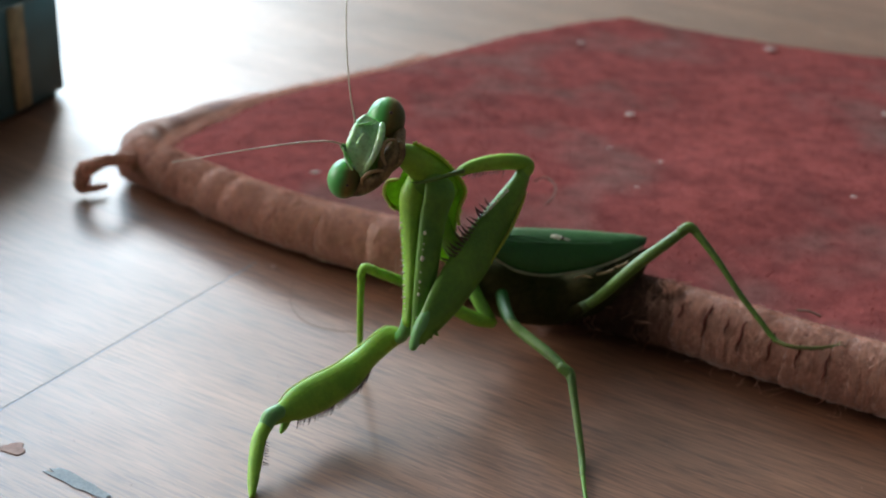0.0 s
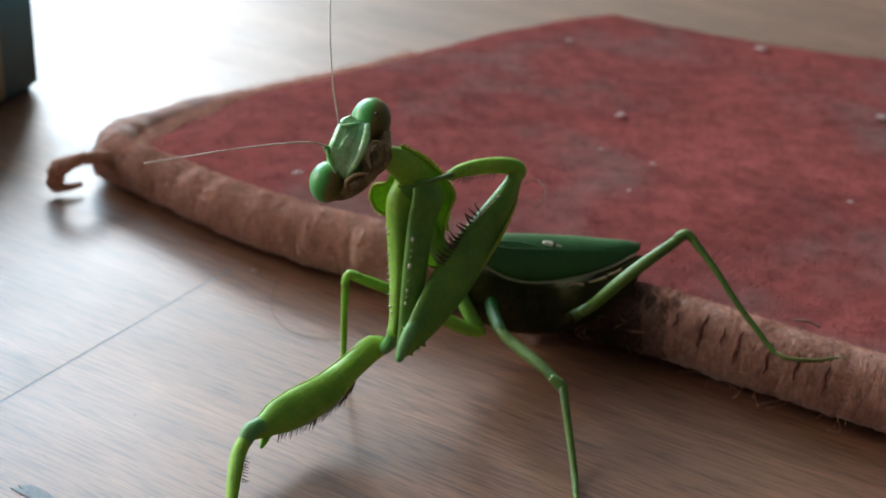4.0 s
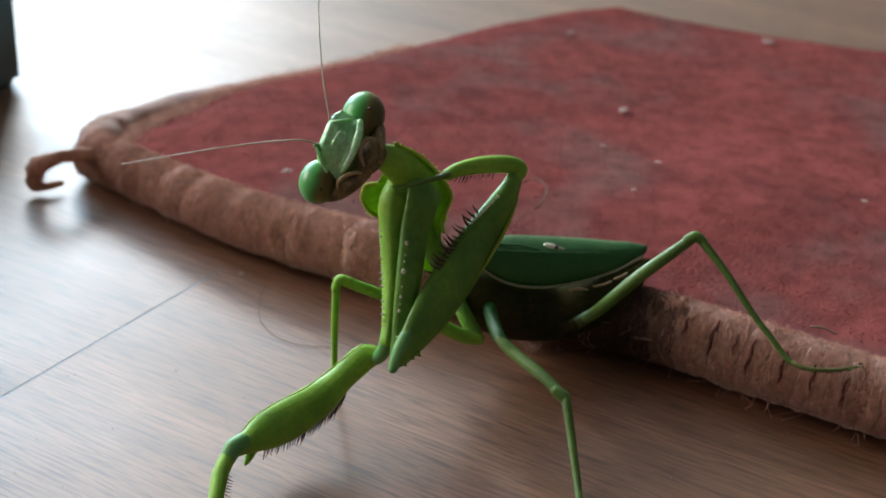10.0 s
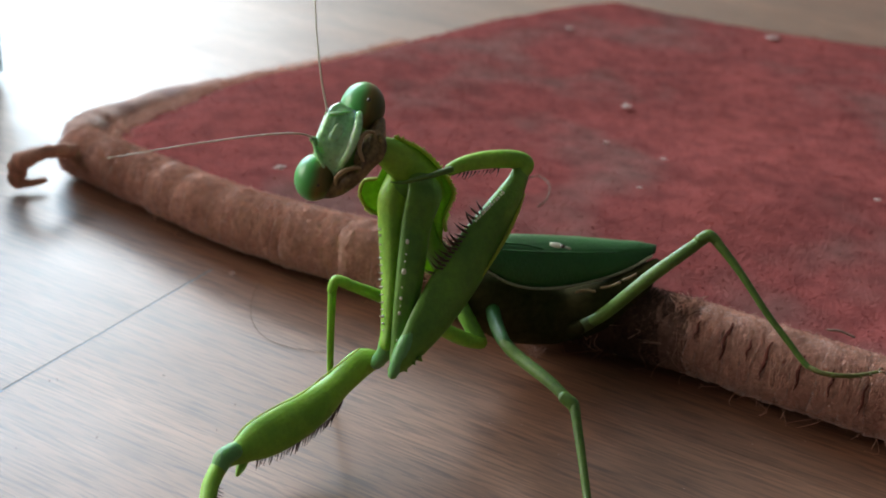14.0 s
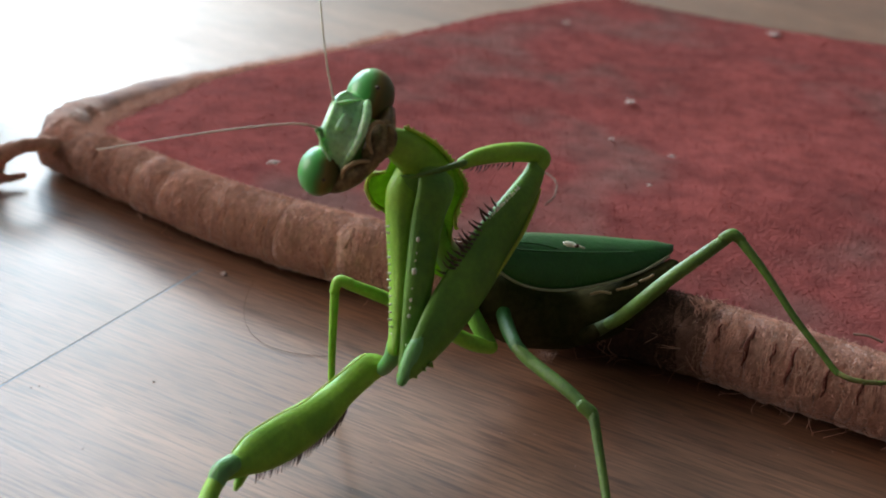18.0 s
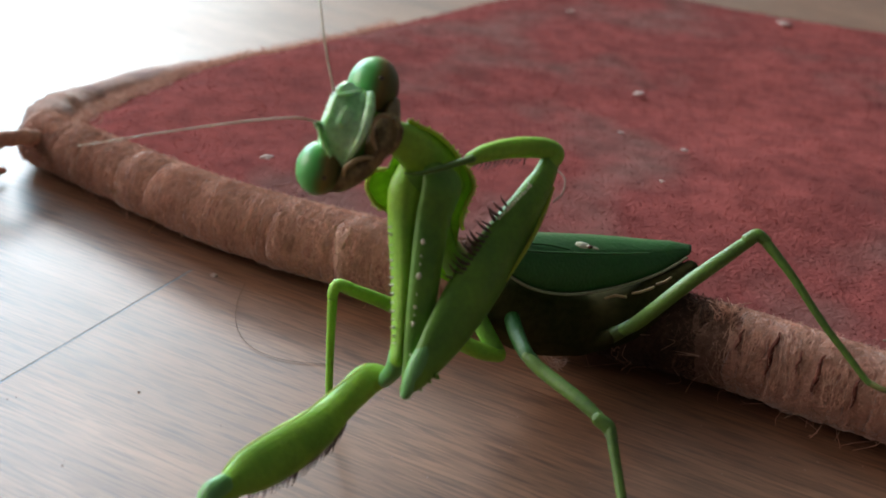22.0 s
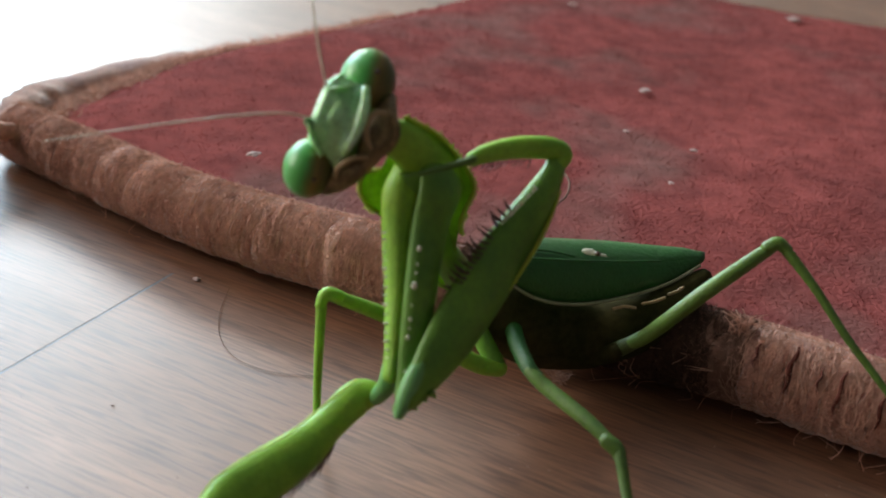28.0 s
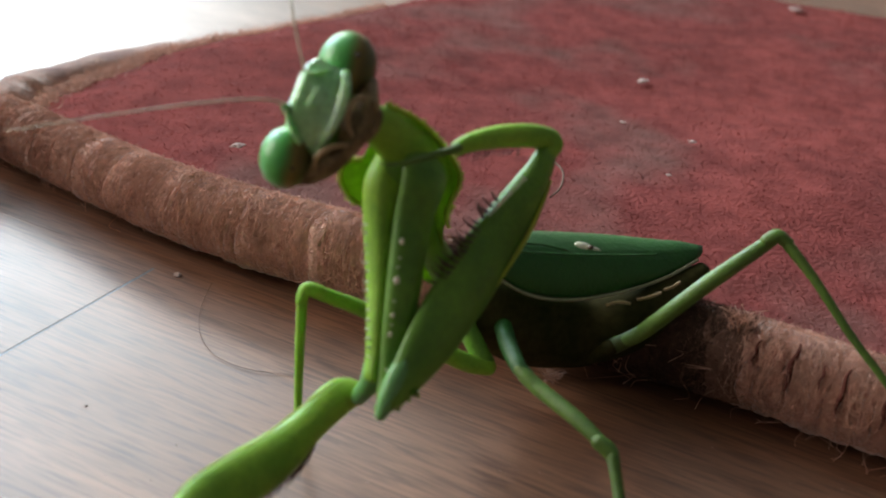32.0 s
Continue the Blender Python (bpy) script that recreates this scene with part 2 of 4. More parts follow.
TAN = surface("mantis_palp_tan", (0.30, 0.20, 0.09), (0.42, 0.30, 0.16), 900, 0.4, fine=4000, mottle=0.15)
BLUE = surface("blue_grey_smear", (0.18, 0.215, 0.24), (0.27, 0.30, 0.325), 500, 0.6)
ANTENNA = surface("mantis_antenna", (0.50, 0.44, 0.30), (0.64, 0.55, 0.42), 700, 0.5)
CARTON = surface("dark_teal_card", (0.05, 0.125, 0.135), (0.07, 0.155, 0.165), 30, 0.45, bump=0.1)
STRIPE = surface("tan_card_stripe", (0.40, 0.31, 0.16), (0.5, 0.40, 0.22), 60, 0.5)
LINT = surface("grey_lint", (0.34, 0.22, 0.19), (0.50, 0.36, 0.32), 900, 0.95)
HAIR = surface("brown_hair", (0.14, 0.09, 0.07), (0.22, 0.15, 0.115), 900, 0.9, spec=0.1)


def eye_material():
    """Compound eye: glossy green with a brown lower rim along the object's own x axis."""
    m = bpy.data.materials.new("mantis_compound_eye")
    m.use_nodes = True
    nt = m.node_tree
    p = nt.nodes["Principled BSDF"]
    tc = nt.nodes.new("ShaderNodeTexCoord")
    sep = nt.nodes.new("ShaderNodeSeparateXYZ")
    nt.links.new(tc.outputs["Object"], sep.inputs[0])
    mr = nt.nodes.new("ShaderNodeMapRange")
    mr.inputs["From Min"].default_value, mr.inputs["From Max"].default_value = -0.0016, 0.0016
    nt.links.new(sep.outputs[0], mr.inputs["Value"])
    wob = noise_tex(nt, tc.outputs["Object"], 900, 3)
    ad = nt.nodes.new("ShaderNodeMath")
    ad.operation = "MULTIPLY_ADD"
    ad.inputs[1].default_value = 0.16
    nt.links.new(wob, ad.inputs[0])
    nt.links.new(mr.outputs[0], ad.inputs[2])
    col = ramp(nt, ad.outputs[0], [(0.0, (0.13, 0.42, 0.14)), (0.52, (0.07, 0.34, 0.07)), (0.64, (0.13, 0.21, 0.045)), (0.73, (0.22, 0.15, 0.035)), (0.80, (0.15, 0.112, 0.026)), (1.0, (0.05, 0.08, 0.02))])
    nt.links.new(col, p.inputs["Base Color"])
    p.inputs["Roughness"].default_value = 0.42
    p.inputs["Specular IOR Level"].default_value = 0.3
    p.inputs["Subsurface Weight"].default_value = 0.3
    p.inputs["Subsurface Scale"].default_value = 0.0005
    p.inputs["Subsurface Radius"].default_value = (0.4, 1, 0.3)
    p.inputs["Coat Weight"].default_value = 0.25
    p.inputs["Coat Roughness"].default_value = 0.2
    return m


EYE = eye_material()

# ---- mesh helpers; coordinates in millimetres ----
MM = 0.001
VIEW = Vector((0.0, 0.90, -0.43))
GIRTH = 1.0


def mm(p):
    return Vector(p) * MM


def add_mesh(name, bm, material, parent=None, label="", smooth=True):
    data = bpy.data.meshes.new(name)
    bm.normal_update()
    bm.to_mesh(data)
    bm.free()
    if smooth:
        data.shade_smooth()
    data.materials.append(material)
    ob = new(name, data)
    if parent is not None:
        ob.parent = parent
    if label:
        ob["label"] = label
    return ob


def part(name, bm, material, parent, label=""):
    return add_mesh(name, bm, material, parent, label)


def spline(pts, n):
    """Catmull-Rom through rows of numbers."""
    a = np.array(pts, float)
    if len(a) < 3:
        return [a[0] + (a[-1] - a[0]) * k / n for k in range(n + 1)]
    b = np.vstack([2 * a[0] - a[1], a, 2 * a[-1] - a[-2]])
    out = []
    for i in range(1, len(b) - 2):
        for k in range(n):
            t = k / n
            p0, p1, p2, p3 = b[i - 1], b[i], b[i + 1], b[i + 2]
            out.append(0.5 * (2 * p1 + (p2 - p0) * t + (2 * p0 - 5 * p1 + 4 * p2 - p3) * t * t + (3 * p1 - p0 - 3 * p2 + p3) * t ** 3))
    out.append(a[-1])
    return out


def sweep(bm, pts, n=6, seg=14, side=None, caps=(1, 1), wobble=0.0, keel=1.0):
    """A rounded limb along rows (x, y, z, half width, half depth) in mm. The width lies across the view unless side is given; keel over 1 sharpens the edges."""
    rows = spline(pts, n)
    rows = [np.maximum(r, [-1e9, -1e9, -1e9, 0.02, 0.02]) * [1, 1, 1, GIRTH, GIRTH] for r in rows]
    cen = [Vector(r[:3]) for r in rows]
    rings = []

    def ring(c, t, a, b):
        s = (side or t.cross(VIEW)).copy()
        s = (s - t * s.dot(t)).normalized()
        u = t.cross(s)
        vs = []
        for k in range(seg):
            q = 2 * math.pi * k / seg
            w = 1 + wobble * noise.noise(c * 1.7 + Vector((math.cos(q), math.sin(q), 0)) * 1.3)
            cq, sq = math.cos(q), math.sin(q)
            cq, sq = math.copysign(abs(cq) ** keel, cq), math.copysign(abs(sq) ** keel, sq)
            vs.append(bm.verts.new((c + s * (cq * a * w) + u * (sq * b * w)) * MM))
        rings.append(vs)
    m = len(rows)
    for i in range(m):
        t = (cen[min(i + 1, m - 1)] - cen[max(i - 1, 0)]).normalized()
        a, b = rows[i][3], rows[i][4]
        if i == 0 and caps[0]:
            for q in (80, 50, 22):
                ring(cen[0] - t * min(a, b) * caps[0] * math.sin(radians(q)), t, a * math.cos(radians(q)), b * math.cos(radians(q)))
        ring(cen[i], t, a, b)
        if i == m - 1 and caps[1]:
            for q in (22, 50, 80):
                ring(cen[i] + t * min(a, b) * caps[1] * math.sin(radians(q)), t, a * math.cos(radians(q)), b * math.cos(radians(q)))
    for r0, r1 in zip(rings, rings[1:]):
        for k in range(seg):
            bm.faces.new((r0[k], r0[(k + 1) % seg], r1[(k + 1) % seg], r1[k]))
    bm.faces.new(rings[0][::-1])
    bm.faces.new(rings[-1])
    return bm


def limb(name, pts, material, parent, label="", **kw):
    return part(name, sweep(bmesh.new(), pts, **kw), material, parent, label)


def ellipsoid(bm, c, ax, ay, az, seg=20, rings=14):
    """ax, ay, az: half-axis vectors in mm."""
    c, ax, ay, az = Vector(c), Vector(ax), Vector(ay), Vector(az)
    m = Matrix.Identity(4)
    for i, v in enumerate((ax, ay, az)):
        for j in range(3):
            m[j][i] = v[j] * MM
    m.translation = c * MM
    bmesh.ops.create_uvsphere(bm, u_segments=seg, v_segments=rings, radius=1.0, matrix=m)
    return bm


def cone_mesh(name, length, r, seg=6):
    """A thorn along +z, slightly hooked, in mm."""
    bm = bmesh.new()
    rows = [(0, 0, -0.05 * length, r, r), (0, 0, length * 0.35, r * 0.72, r * 0.72), (0.06 * length, 0, length * 0.72, r * 0.4, r * 0.4), (0.16 * length, 0, length, r * 0.1, r * 0.1)]
    sweep(bm, rows, n=2, seg=seg, side=Vector((1, 0, 0)), caps=(0, 0))
    data = bpy.data.meshes.new(name)
    bm.to_mesh(data)
    bm.free()
    data.shade_smooth()
    return data


def thorn(name, data, material, at, way, parent, size=1.0):
    if not data.materials:
        data.materials.append(material)
    ob = new(name, data)
    ob.parent = parent
    q = Vector(way).to_track_quat("Z", "X")
    ob.matrix_local = Matrix.LocRotScale(mm(at), q, Vector((size, size, size)))
    return ob


def box(bm, x0, x1, y0, y1, z0, z1):
    vs = [bm.verts.new((x, y, z)) for z in (z0, z1) for y in (y0, y1) for x in (x0, x1)]
    for f in ((0, 2, 3, 1), (4, 5, 7, 6), (0, 1, 5, 4), (2, 6, 7, 3), (0, 4, 6, 2), (1, 3, 7, 5)):
        bm.faces.new([vs[i] for i in f])
    return bm


def setting(name, bm, material, label, smooth=False):
    ob = add_mesh(name, bm, material, smooth=smooth)
    return tagged(ob, label, name.split("_")[0], kind="structure")


# ---- the room ----
T = 0.12
floor = setting("floor", box(bmesh.new(), X0, X1, Y0, Y1, -0.03, -0.000015), GAP, "reddish brown wood laminate floor in long planks", smooth=False)
ceiling = setting("ceiling", box(bmesh.new(), X0 - T, X1 + T, Y0 - T, Y1 + T, ZC, ZC + 0.1), CEILING, "plain beige painted ceiling")


def wall_with_openings(name, axis, at, lo, hi, openings, label):
    """A wall across x or y, with openings (from, to, sill, head) through it."""
    bm = bmesh.new()
    a, b = (at, at + T) if at > 0 else (at - T, at)
    edges = [lo] + [v for o in openings for v in o[:2]] + [hi]
    cells = [(edges[i], edges[i + 1], 0, ZC) for i in range(0, len(edges), 2)]
    cells += [(o[0], o[1], w0, w1) for o in openings for w0, w1 in ((0, o[2]), (o[3], ZC))]
    for u0, u1, w0, w1 in cells:
        if w1 <= w0:
            continue
        if axis == "y":
            box(bm, u0, u1, a, b, w0 - 0.03, w1)
        else:
            box(bm, a, b, u0, u1, w0 - 0.03, w1)
    return setting(name, bm, PLASTER, label)


north = bmesh.new()
for u0, u1, w0, w1 in ((X0, DOOR_X0, -0.03, ZC), (DOOR_X1, X1, -0.03, TRANSOM[2]), (TRANSOM[1], X1, TRANSOM[2], ZC), (DOOR_X0, DOOR_X1, DOOR_Z1, TRANSOM[2]), (DOOR_X0, TRANSOM[1], TRANSOM[3], ZC)):
    box(north, u0, u1, Y1, Y1 + T, w0, w1)
setting("wall_north", north, CREAM_PAINT, "cream painted plaster wall with a doorway under a wide high window")
wall_with_openings("wall_west", "x", X0, Y0, Y1, SIDES, "warm beige painted plaster wall with two side windows")
# unseen walls, added dark in place of the camera holder who blocks light
setting("wall_south", box(bmesh.new(), X0, X1, Y0 - T, Y0, -0.03, ZC), FILL_CUT, "unseen plain wall, made dark to cut fill light")
setting("wall_east", box(bmesh.new(), X1, X1 + T, Y0, Y1, -0.03, ZC), FILL_CUT, "unseen plain wall, made dark to cut fill light")

# ---- floor planks: long boards along the grain ----
GU = Vector((math.cos(GRAIN), math.sin(GRAIN), 0))
GV = Vector((-math.sin(GRAIN), math.cos(GRAIN), 0))
CORNER = mm((-18.8, 50.0, 0))
PLANK_L, PLANK_W = 1.2, 0.19


def plank_mesh():
    bm = bmesh.new()
    box(bm, 0.00008, PLANK_L - 0.00008, 0.00001, PLANK_W - 0.00001, -0.009, 0.0)
    top = [e for e in bm.edges if all(abs(v.co.z) < 1e-6 for v in e.verts) and abs(e.verts[0].co.x - e.verts[1].co.x) < 1e-6]
    bmesh.ops.bevel(bm, geom=top, offset=0.00004, segments=1, affect="EDGES")
    data = bpy.data.meshes.new("plank")
    bm.to_mesh(data)
    bm.free()
    data.materials.append(WOOD)
    return data


PLANK = plank_mesh()


def trimmed(m):
    """A plank cut off at the walls."""
    bm = bmesh.new()
    bm.from_mesh(PLANK)
    bm.transform(m)
    for co, no in (((X0, 0, 0), (-1, 0, 0)), ((X1, 0, 0), (1, 0, 0)), ((0, Y0, 0), (0, -1, 0)), ((0, Y1, 0), (0, 1, 0))):
        bmesh.ops.bisect_plane(bm, geom=bm.verts[:] + bm.edges[:] + bm.faces[:], plane_co=co, plane_no=no, clear_outer=True)
    if not bm.faces:
        bm.free()
        return None
    bm.transform(m.inverted())
    data = bpy.data.meshes.new("plank")
    bm.to_mesh(data)
    bm.free()
    data.materials.append(WOOD)
    return data


for row in range(-16, 36):
    shift = 0.0 if row == -1 else (0.47 if row == 0 else random.uniform(0, PLANK_L))
    for col in range(-6, 6):
        o = CORNER + GU * (shift + col * PLANK_L) + GV * (row * PLANK_W)
        m = Matrix.Translation(o) @ Matrix.Rotation(GRAIN, 4, "Z")
        ends = [o + GU * a + GV * b for a in (0, PLANK_L) for b in (0, PLANK_W)]
        inside = all(X0 < e.x < X1 and Y0 < e.y < Y1 for e in ends)
        data = PLANK if inside else trimmed(m)
        if data:
            ob = new("plank", data)
            ob.parent = floor
            ob.matrix_local = m

# ---- the rug with its bound edge ----
ROLL = [(-35.4, 68.6), (-28.6, 63.5), (-17.5, 55.0), (-5, 48.6), (8, 43.6), (20, 38.6), (30, 33.0), (38, 28.7), (62, 16.5), (105, -6)]
LEFT = [(-35.5, 71.5), (-34.5, 75.5), (-26.5, 86.8), (-12.5, 100.5), (7.0, 122.0), (17, 131.0), (27, 134)]
FAR = [(27, 134), (43, 126.5), (65, 119.5), (100, 110), (140, 97)]
RIGHT = [(108, -4), (120, 35), (140, 97)]
R_ROLL = 3.7


def roll_radius(s):
    """The bound edge thins towards the rug's corner."""
    return float(np.interp(s, (0, 10, 22, 36, 55), (2.6, 2.65, 2.85, 3.05, 3.05)))


def along(rows, u):
    a = np.array(rows, float)
    d = np.r_[0, np.cumsum(np.hypot(*np.diff(a, axis=0).T))]
    d /= d[-1]
    return Vector((float(np.interp(u, d, a[:, 0])), float(np.interp(u, d, a[:, 1]))))


def rug_point(u, v):
    """Coons patch over the four edges, with a soft uneven height."""
    near = along([(x + 0.6, y + 1.6) for x, y in ROLL], u)
    far, lef, rig = along(FAR, u), along(LEFT, v), along(RIGHT, v)
    c00, c10, c01, c11 = along(LEFT, 0), along(RIGHT, 0), along(LEFT, 1), along(RIGHT, 1)
    p = near * (1 - v) + far * v + lef * (1 - u) + rig * u - (c00 * (1 - u) * (1 - v) + c10 * u * (1 - v) + c01 * (1 - u) * v + c11 * u * v)
    edge = min(u * 18, (1 - v) * 15, (1 - u) * 9, 1)
    z = (2.6 + 3.6 * math.sqrt(max(0, 1 - (1 - edge) ** 2))) * (1 - float(np.interp(u, (0, 0.3), (0.32, 0.2))) * float(np.interp(v, (0, 0.22), (1, 0))))
    z += 0.7 * noise.noise(Vector((p.x * 0.045, p.y * 0.045, 3))) + 0.25 * noise.noise(Vector((p.x * 0.22, p.y * 0.22, 7)))
    return Vector((p.x, p.y, z))


rug = tagged(new("rug"), "worn dark red wool rug with a bound pink edge", "rug")


def rug_body():
    bm = bmesh.new()
    nu, nv = 90, 60
    g = [[bm.verts.new(rug_point(i / nu, j / nv) * MM) for j in range(nv + 1)] for i in range(nu + 1)]
    low = [[bm.verts.new(Vector((v.co.x, v.co.y, 0.0003))) for v in col] for col in g]
    for i in range(nu):
        for j in range(nv):
            bm.faces.new((g[i][j], g[i + 1][j], g[i + 1][j + 1], g[i][j + 1]))
    for i in range(nu):
        bm.faces.new((g[i][0], low[i][0], low[i + 1][0], g[i + 1][0]))
        bm.faces.new((g[i][nv], g[i + 1][nv], low[i + 1][nv], low[i][nv]))
    for j in range(nv):
        bm.faces.new((g[0][j], g[0][j + 1], low[0][j + 1], low[0][j]))
        bm.faces.new((g[nu][j], low[nu][j], low[nu][j + 1], g[nu][j + 1]))
    bmesh.ops.delete(bm, geom=[v for c in low for v in c if not v.link_faces], context="VERTS")
    return bm


part("rug_body", rug_body(), BACKING, rug)


def blades(name, material, parent, rows, width):
    """Many thin bent fibres as one mesh: rows of (root, tip) in mm."""
    verts, faces = [], []
    for a, b in rows:
        d = b - a
        s = d.cross(Vector((random.uniform(-1, 1), random.uniform(-1, 1), random.uniform(-1, 1))))
        s = s.normalized() * width * random.uniform(0.6, 1.3)
        mid = (a + b) / 2 + Vector((random.uniform(-1, 1), random.uniform(-1, 1), random.uniform(-0.5, 1))) * d.length * 0.22
        k = len(verts)
        verts += [(a - s) * MM, (a + s) * MM, (mid + s * 0.8) * MM, (mid - s * 0.8) * MM, b * MM]
        faces += [(k, k + 1, k + 2, k + 3), (k + 3, k + 2, k + 4)]
    data = bpy.data.meshes.new(name)
    data.from_pydata(verts, [], faces)
    data.materials.append(material)
    ob = new(name, data)
    ob.parent = parent
    ob["kind"] = "stuff"
    return ob


def pile_rows(count):
    rows = []
    for _ in range(count):
        u, v = random.random() ** 1.25, random.random()
        a = rug_point(u, v)
        lean = Vector((noise.noise(a * 0.11), noise.noise(a * 0.11 + Vector((9, 4, 2))), 0)) * 1.1
        rows.append((a - Vector((0, 0, 0.25)), a + Vector((random.gauss(0, 0.22), random.gauss(0, 0.22), random.uniform(0.02, 0.24))) + lean * 0.08))
    return rows


blades("fuzz", PILE, rug, pile_rows(80000), 0.055)["label"] = "short worn red wool pile"

def wrap_mesh(k):
    """One flat turn of yarn round the cord, on its own axis x."""
    bm = bmesh.new()
    seg, ring = 26, 6
    vs = []
    for i in range(seg):
        q = 2 * math.pi * i / seg
        r = R_ROLL * (0.925 + 0.06 * noise.noise(Vector((math.cos(q) * 2, math.sin(q) * 2, k * 5.3))))
        w = 0.56 + 0.22 * noise.noise(Vector((math.cos(q), math.sin(q), k * 9.1)))
        off = 0.35 * noise.noise(Vector((math.cos(q) * 1.4, math.sin(q) * 1.4, k * 3.7 + 20)))
        vs.append([bm.verts.new(Vector((off + w * math.cos(2 * math.pi * j / ring), (r + 0.13 * math.sin(2 * math.pi * j / ring)) * math.cos(q), (r + 0.13 * math.sin(2 * math.pi * j / ring)) * math.sin(q))) * MM) for j in range(ring)])
    for i in range(seg):
        a, b = vs[i], vs[(i + 1) % seg]
        for j in range(ring):
            bm.faces.new((a[j], a[(j + 1) % ring], b[(j + 1) % ring], b[j]))
    data = bpy.data.meshes.new("yarn_wrap")
    bm.normal_update()
    bm.to_mesh(data)
    bm.free()
    data.shade_smooth()
    data.materials.append(YARN)
    return data


WRAPS = [wrap_mesh(k) for k in range(5)]
WRAP_TONES = [WRAPS]
for wool in (HALF_SHADOW_WOOL, SHADOW_WOOL):
    WRAP_TONES.append([data.copy() for data in WRAPS])
    for data in WRAP_TONES[-1]:
        data.materials[0] = wool


def body_shade(s):
    """How far the mantis's shadow is painted into the wool: 0 clean, 1 half dark, 2 dark brown over a short stretch."""
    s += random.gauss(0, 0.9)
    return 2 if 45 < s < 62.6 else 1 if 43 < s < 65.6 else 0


roll_curve = [Vector((r[0], r[1], R_ROLL)) for r in spline([(x, y) for x, y in ROLL], 40)]


def roll_at(s):
    """Place and direction at s mm from the rug's corner along the cord."""
    r, left = roll_radius(s), s
    for a, b in zip(roll_curve, roll_curve[1:]):
        d = (b - a).length
        if left <= d:
            c = a + (b - a) * (left / d)
            return Vector((c.x, c.y, r)), (b - a).normalized()
        left -= d
    return Vector((roll_curve[-1].x, roll_curve[-1].y, r)), (roll_curve[-1] - roll_curve[-2]).normalized()


cord_rows = []
for i in range(240):
    c, t = roll_at(i * 0.5)
    r = roll_radius(i * 0.5) * (0.95 + 0.07 * noise.noise(Vector((i * 0.16, 2.0, 5.0))))
    cord_rows.append((*c, r, r))
# the middle stretches have the mantis's shadow in their colour
for name, lo, hi, wool, label in (("edge_cord", 0, 94, YARN, "pink wool wound round a thick edge cord"), ("shadow_cord", 93, 126, SHADOW_WOOL, "edge cord coloured dark brown for the mantis's shadow"), ("half_shadow_cord", 125, 132, HALF_SHADOW_WOOL, "edge cord half darkened for the mantis's shadow"), ("edge_cord", 131, 240, YARN, "pink wool wound round a thick edge cord")):
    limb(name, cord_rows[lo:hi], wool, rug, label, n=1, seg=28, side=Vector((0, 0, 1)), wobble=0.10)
s = 0.6
while s < 118:
    step = random.uniform(0.5, 0.9)
    c, t = roll_at(s)
    ob = new("yarn_wrap", random.choice(WRAP_TONES[body_shade(s)]))
    ob.parent = rug
    k = roll_radius(s) / R_ROLL * (1.0 + 0.06 * noise.noise(Vector((s * 0.32, 2.0, 5.0)))) * random.uniform(0.97, 1.04) * (0.86 if s < 1.5 else 1)
    ob.matrix_local = Matrix.LocRotScale(c * MM, Euler((random.uniform(0, 6.28), random.gauss(0, 0.05), math.atan2(t.y, t.x) + random.gauss(0, 0.07))), Vector((random.uniform(0.7, 1.35), k, k)))
    s += step

for s0, q0, q1, w in ((66.3, 30, 60, 0.10), (68.7, 12, 72, 0.21), (70.6, 25, 55, 0.10), (72.0, 5, 60, 0.18), (74.6, 5, 55, 0.17), (77.0, 10, 50, 0.12), (79.4, 0, 45, 0.14)):
    rows = []
    for i in range(9):
        qa = radians(q0 + (q1 - q0) * i / 8)
        c, t = roll_at(s0 + 0.07 * math.sin(i * 1.3 + s0))
        nrm = Vector((0, 0, 1)) * math.sin(qa) + Vector((t.y, -t.x, 0)) * math.cos(qa)
        rows.append((*(c + nrm * roll_radius(s0) * 1.02), w * math.sin(math.pi * (i + 0.6) / 9.2), 0.12))
    limb("parting", rows, CORD, rug, "dark red slit between the wool turns", n=3, seg=8)

fuzz = [], [], []
for _ in range(105000):
    s = random.uniform(-0.5, 90)
    c, t = roll_at(max(0, s))
    q = random.uniform(-0.6, 3.8)
    nrm = Vector((0, 0, 1)) * math.sin(q) + Vector((t.y, -t.x, 0)) * math.cos(q)
    a = c + nrm * roll_radius(s)
    round_way = nrm.cross(t)
    way = (nrm * random.uniform(0.05, 0.5) + t * random.gauss(0, 0.55) + round_way * random.gauss(0, 0.8)).normalized()
    b = a + way * random.choice((0.15, 0.2, 0.3, 0.4, 0.5)) * random.uniform(0.7, 1.3)
    b.z = max(b.z, 0.15)
    fuzz[body_shade(s)].append((a, b))
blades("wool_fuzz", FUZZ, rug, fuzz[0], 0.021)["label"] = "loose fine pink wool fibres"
blades("wool_fuzz", HALF_SHADOW_WOOL, rug, fuzz[1], 0.021)["label"] = "loose fine wool fibres half darkened for the shadow"
blades("wool_fuzz", SHADOW_WOOL, rug, fuzz[2], 0.022)["label"] = "loose fine brown wool fibres darkened for the shadow"


